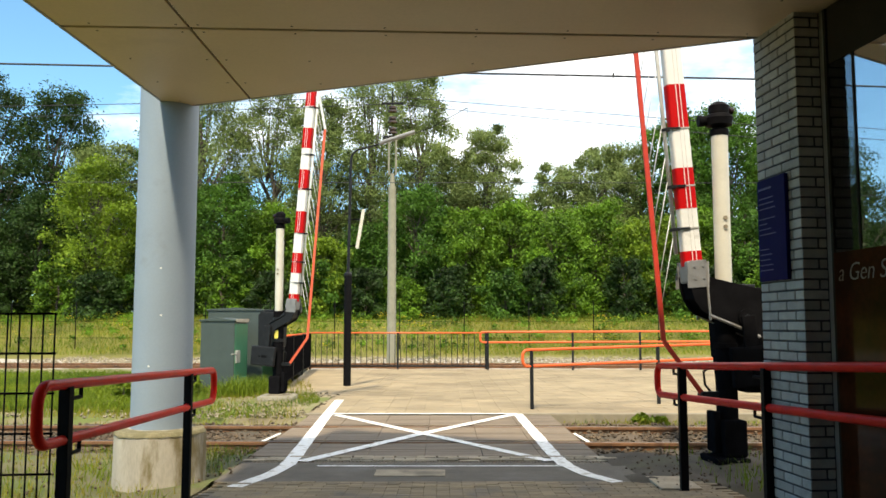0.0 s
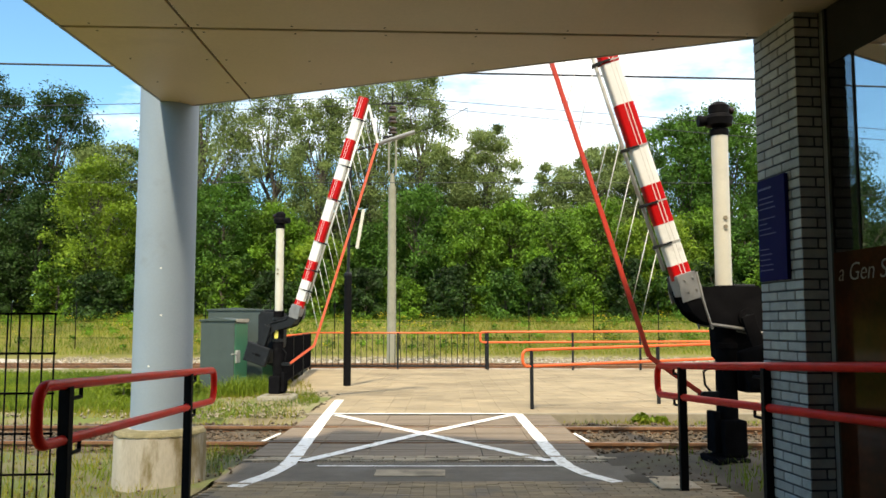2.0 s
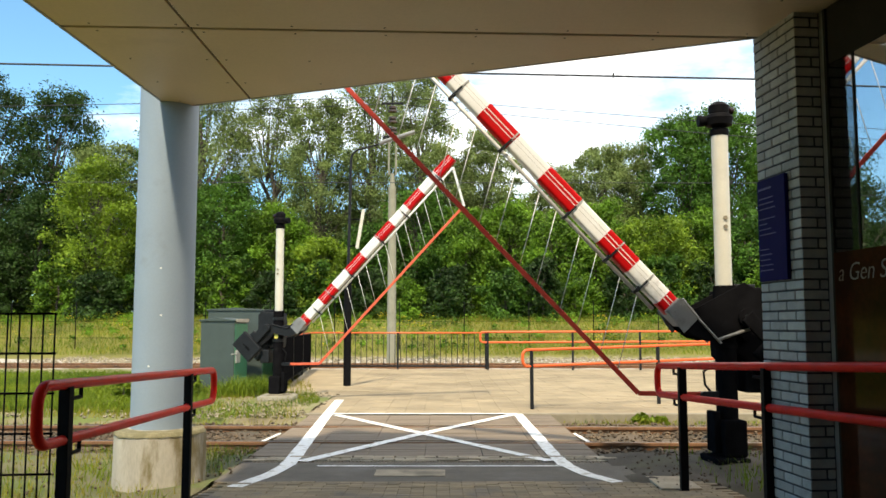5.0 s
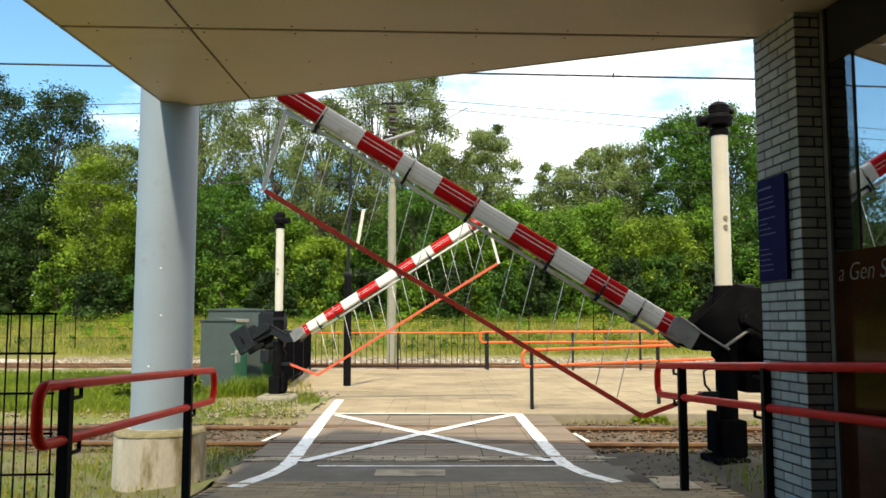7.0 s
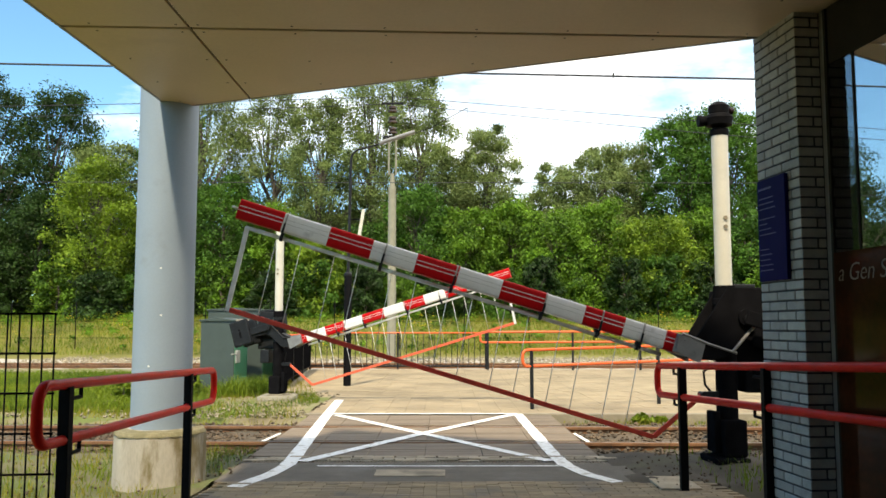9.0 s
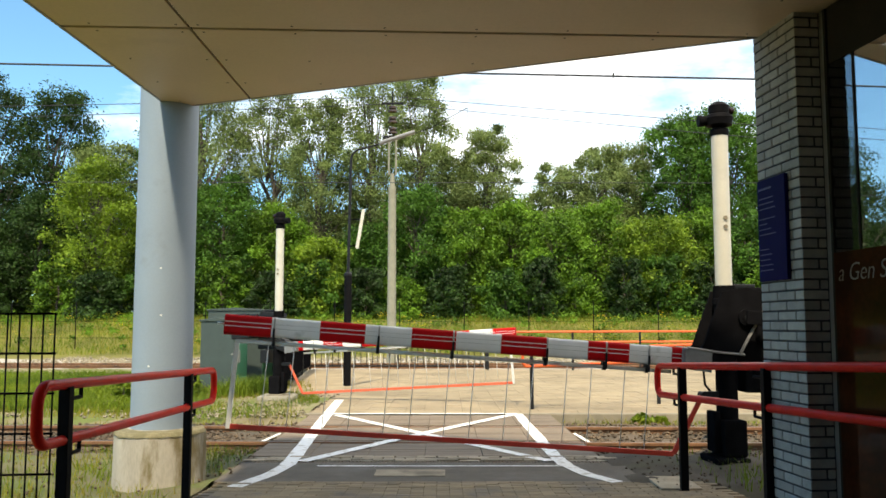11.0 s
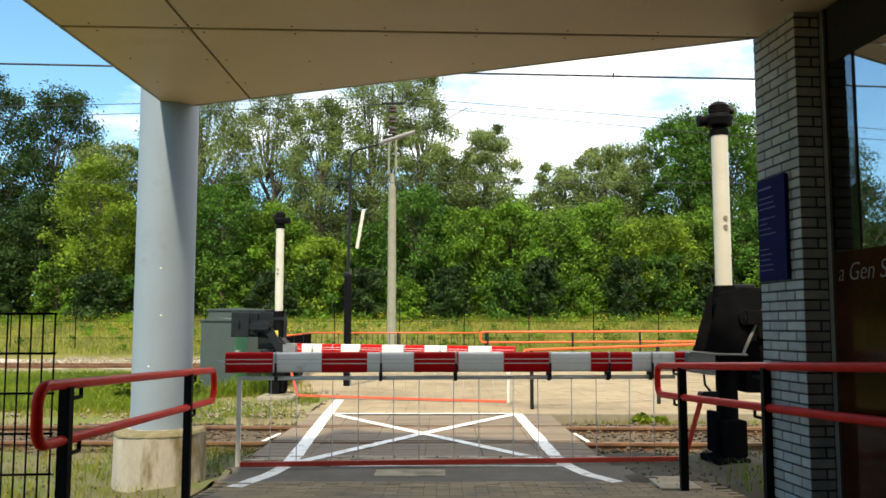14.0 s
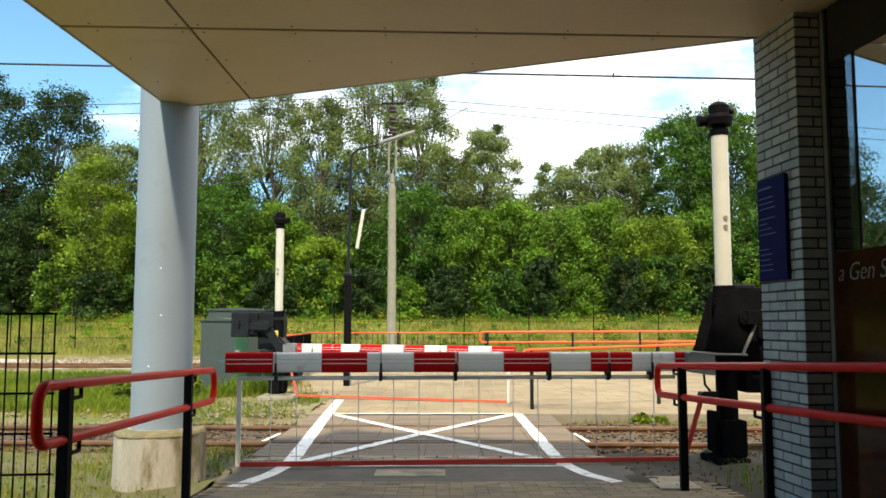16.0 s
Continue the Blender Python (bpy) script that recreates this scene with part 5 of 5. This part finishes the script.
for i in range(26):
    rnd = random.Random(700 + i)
    # every second shrub takes the leaf colour darkened for shade
    tree("shrub", -32 + 2.5 * i + rnd.uniform(-0.8, 0.8), 47.6 + rnd.uniform(-0.8, 0.8), rnd.uniform(2.2, 3.8), rnd.uniform(1.3, 1.9), (M_BUSH, M_SHADELEAF, M_OAK, M_SHADELEAF)[i % 4],
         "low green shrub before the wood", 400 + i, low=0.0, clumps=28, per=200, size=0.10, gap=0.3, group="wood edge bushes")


def far_wood():
    """The wood's depth behind the edge: dark clumps, uncountable."""
    rng = np.random.default_rng(77)
    cs, rs, per = [], [], []
    for _ in range(420):
        x, y = rng.uniform(-75, 60), rng.uniform(66, 84)
        top = 8.0 + 2.0 * noise.noise(Vector((x * 0.12, 3.3, 0)))
        cs.append(np.array([x, y, ground_z(x, y) + rng.uniform(0.2, top)]))
        rs.append(rng.uniform(1.2, 2.4))
        per.append(150)
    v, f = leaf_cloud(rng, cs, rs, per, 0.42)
    tagged(new("far_wood", soup("far_wood", v, f, M_SHADELEAF)), "dark depth of the wood behind its edge", "wood", kind="stuff")


far_wood()
for i, (x, y, h, wd) in enumerate([(-4.6, 15.6, 0.55, 0.30),  (-5.6, 15.0, 0.45, 0.28), (2.95, 12.72, 0.10, 0.17), (3.2, 12.75, 0.06, 0.10)]):
    tree("weed", x, y, h, wd, M_GRASS, "leafy green weed on the verge", 600 + i, low=0.0, clumps=9, per=60, size=0.05, gap=0.2, group="verge weeds", base=-0.02 if x < 0 else -0.12)

# ---- pieces: bricks, planks, pavers ----
def piece(name, me, parent, loc, rz=0.0):
    o = new(name, me)
    o.parent = parent
    o.location = loc
    o.rotation_euler = (0, 0, rz)
    return o


def block_mesh(name, lx, ly, lz, material, bevel=0.004):
    bm = bmesh.new()
    box(bm, 0, 0, 0, lx, ly, lz)
    if bevel:
        top = [e for e in bm.edges]
        bmesh.ops.bevel(bm, geom=top, offset=bevel, segments=1, affect="EDGES")
    return mesh_of(name, bm, material)


COURSE, JOINT = 0.0625, 0.012
b_full = block_mesh("brick", 0.10, 0.210, 0.0505, M_BRICK)
b_half = block_mesh("brick", 0.10, 0.100, 0.0505, M_BRICK)
b_end = block_mesh("brick", 0.046, 0.100, 0.0505, M_BRICK)
b_across = block_mesh("brick", 0.158, 0.100, 0.0505, M_BRICK)
for i in range(int(CANOPY_Z / COURSE) + 1):
    z = i * COURSE + 0.004
    if i % 2:
        piece("brick", b_full, pier, (random.uniform(-0.001, 0.001), 0.0, z))
        piece("brick", b_end, pier, (0.112, 0.0, z))
        piece("brick", b_full, pier, (random.uniform(-0.001, 0.001), 0.222, z))
        piece("brick", b_half, pier, (random.uniform(-0.001, 0.001), 0.444, z))
    else:
        piece("brick", b_across, pier, (random.uniform(-0.001, 0.001), 0.0, z))
        piece("brick", b_full, pier, (random.uniform(-0.001, 0.001), 0.112, z))
        piece("brick", b_full, pier, (random.uniform(-0.001, 0.001), 0.334, z))

# six panels across in each of the deck's three strips, beside and between the rails
for y0, y1 in ((8.905, 9.37), (9.376, 9.842), (10.106, 10.73), (10.736, 11.352), (11.616, 12.24), (12.246, 12.86)):
    panel = block_mesh("deck_panel", 0.598, y1 - y0, 0.05, M_PLANK, 0.004)
    for i in range(6):
        piece("deck_panel", panel, deck, (-1.995 + 0.602 * i, y0, -0.05 + random.uniform(-0.004, 0.002)), random.uniform(-0.003, 0.003))
# slotted drain before the setts
grate = thing("drain_grate", "dark slotted drain channel across the path", "drain", pose(-1.9, 8.475, -0.014))
bm = bmesh.new()
box(bm, 0, -0.008, -0.02, 3.5, 0.008, 0.012)
part("frame", bm, M_SETT, grate)
bm = bmesh.new()
box(bm, 0, 0.10, -0.02, 3.5, 0.112, 0.012)
part("frame", bm, M_SETT, grate)
bar_me = block_mesh("grate_bar", 0.018, 0.092, 0.018, M_SLEEPER, 0.002)
for i in range(97):
    piece("grate_bar", bar_me, grate, (0.01 + 0.036 * i, 0.008, -0.008))

row_brick = block_mesh("paver", 0.205, 0.088, 0.06, M_SETT, 0.006)
brick_row = slab("paver_row_bed", -2.02, 8.465, -0.2, 1.72, 8.89, -0.014, M_MORTAR, "rows of uneven clinker setts before the deck", "pavement")
for j in range(3):
    for i in range(17):
        piece("paver", row_brick, brick_row, (-2.0 + 0.216 * i + (0.1 if j % 2 else 0) + random.uniform(-0.006, 0.006), 8.60 + 0.097 * j, -0.055 + random.uniform(-0.009, 0.006)),
              random.uniform(-0.03, 0.03))

paver = block_mesh("paver", 0.206, 0.066, 0.06, M_PAVENEAR, 0.003)
for j in range(15):
    for i in range(20):
        yy = 6.40 + 0.0706 * j
        piece("paver", paver, near_path, (-1.94 + 0.210 * i + (0.105 if j % 2 else 0), yy, path_z(yy + 0.03) - 0.056 + random.uniform(-0.002, 0.002)))

flag = block_mesh("paving_slab", 0.2965, 0.2965, 0.05, M_PAVE, 0.0)
for j in range(15):
    for i in range(20):
        piece("paving_slab", flag, platform, (-2.09 + 0.3 * i, 13.16 + 0.3 * j, -0.05 + random.uniform(-0.003, 0.002)), random.uniform(-0.006, 0.006))
verts, faces = [], []
for j in range(43):
    for i in range(93):
        if j < 15 and i < 20:
            continue
        x, y, z = -2.09 + 0.3 * i, 13.16 + 0.3 * j, random.uniform(-0.003, 0.002)
        n = len(verts)
        verts += [(x, y, z), (x + 0.2965, y, z), (x + 0.2965, y + 0.2965, z), (x, y + 0.2965, z),
                  (x, y, -0.03), (x + 0.2965, y, -0.03), (x + 0.2965, y + 0.2965, -0.03), (x, y + 0.2965, -0.03)]
        faces += [(n, n + 1, n + 2, n + 3), (n + 4, n + 5, n + 1, n), (n + 5, n + 6, n + 2, n + 1), (n + 6, n + 7, n + 3, n + 2), (n + 7, n + 4, n, n + 3)]
slabs = new("paving_slabs", soup("paving_slabs", verts, faces, M_PAVEFAR))
slabs.parent = platform
tagged(slabs, "sandy concrete paving slabs", kind="stuff")


# ---- what moves ----
def motions():
    for (b, boom, hangers, bar, link, hl, ln), angles in ((near_barrier, NEAR_ANGLES), (far_barrier, FAR_ANGLES)):
        walk(boom, [(t, pose(0, 0, PIV_Z, 0, -a, 0)) for t, a in angles])
        turns = [(t, *linkage(a, hl, ln)) for t, a in angles]
        for h in hangers:
            at = h.location.copy()
            walk(h, [(t, pose(at.x, at.y, at.z, 0, -g, 0)) for t, g, k in turns])
        walk(bar, [(t, pose(hl * math.sin(radians(g)), 0, HANG_O - hl * math.cos(radians(g)))) for t, g, k in turns])
        walk(link, [(t, pose(ANCHOR[0], 0, ANCHOR[1] + PIV_Z, 0, -k, 0)) for t, g, k in turns])


motions()
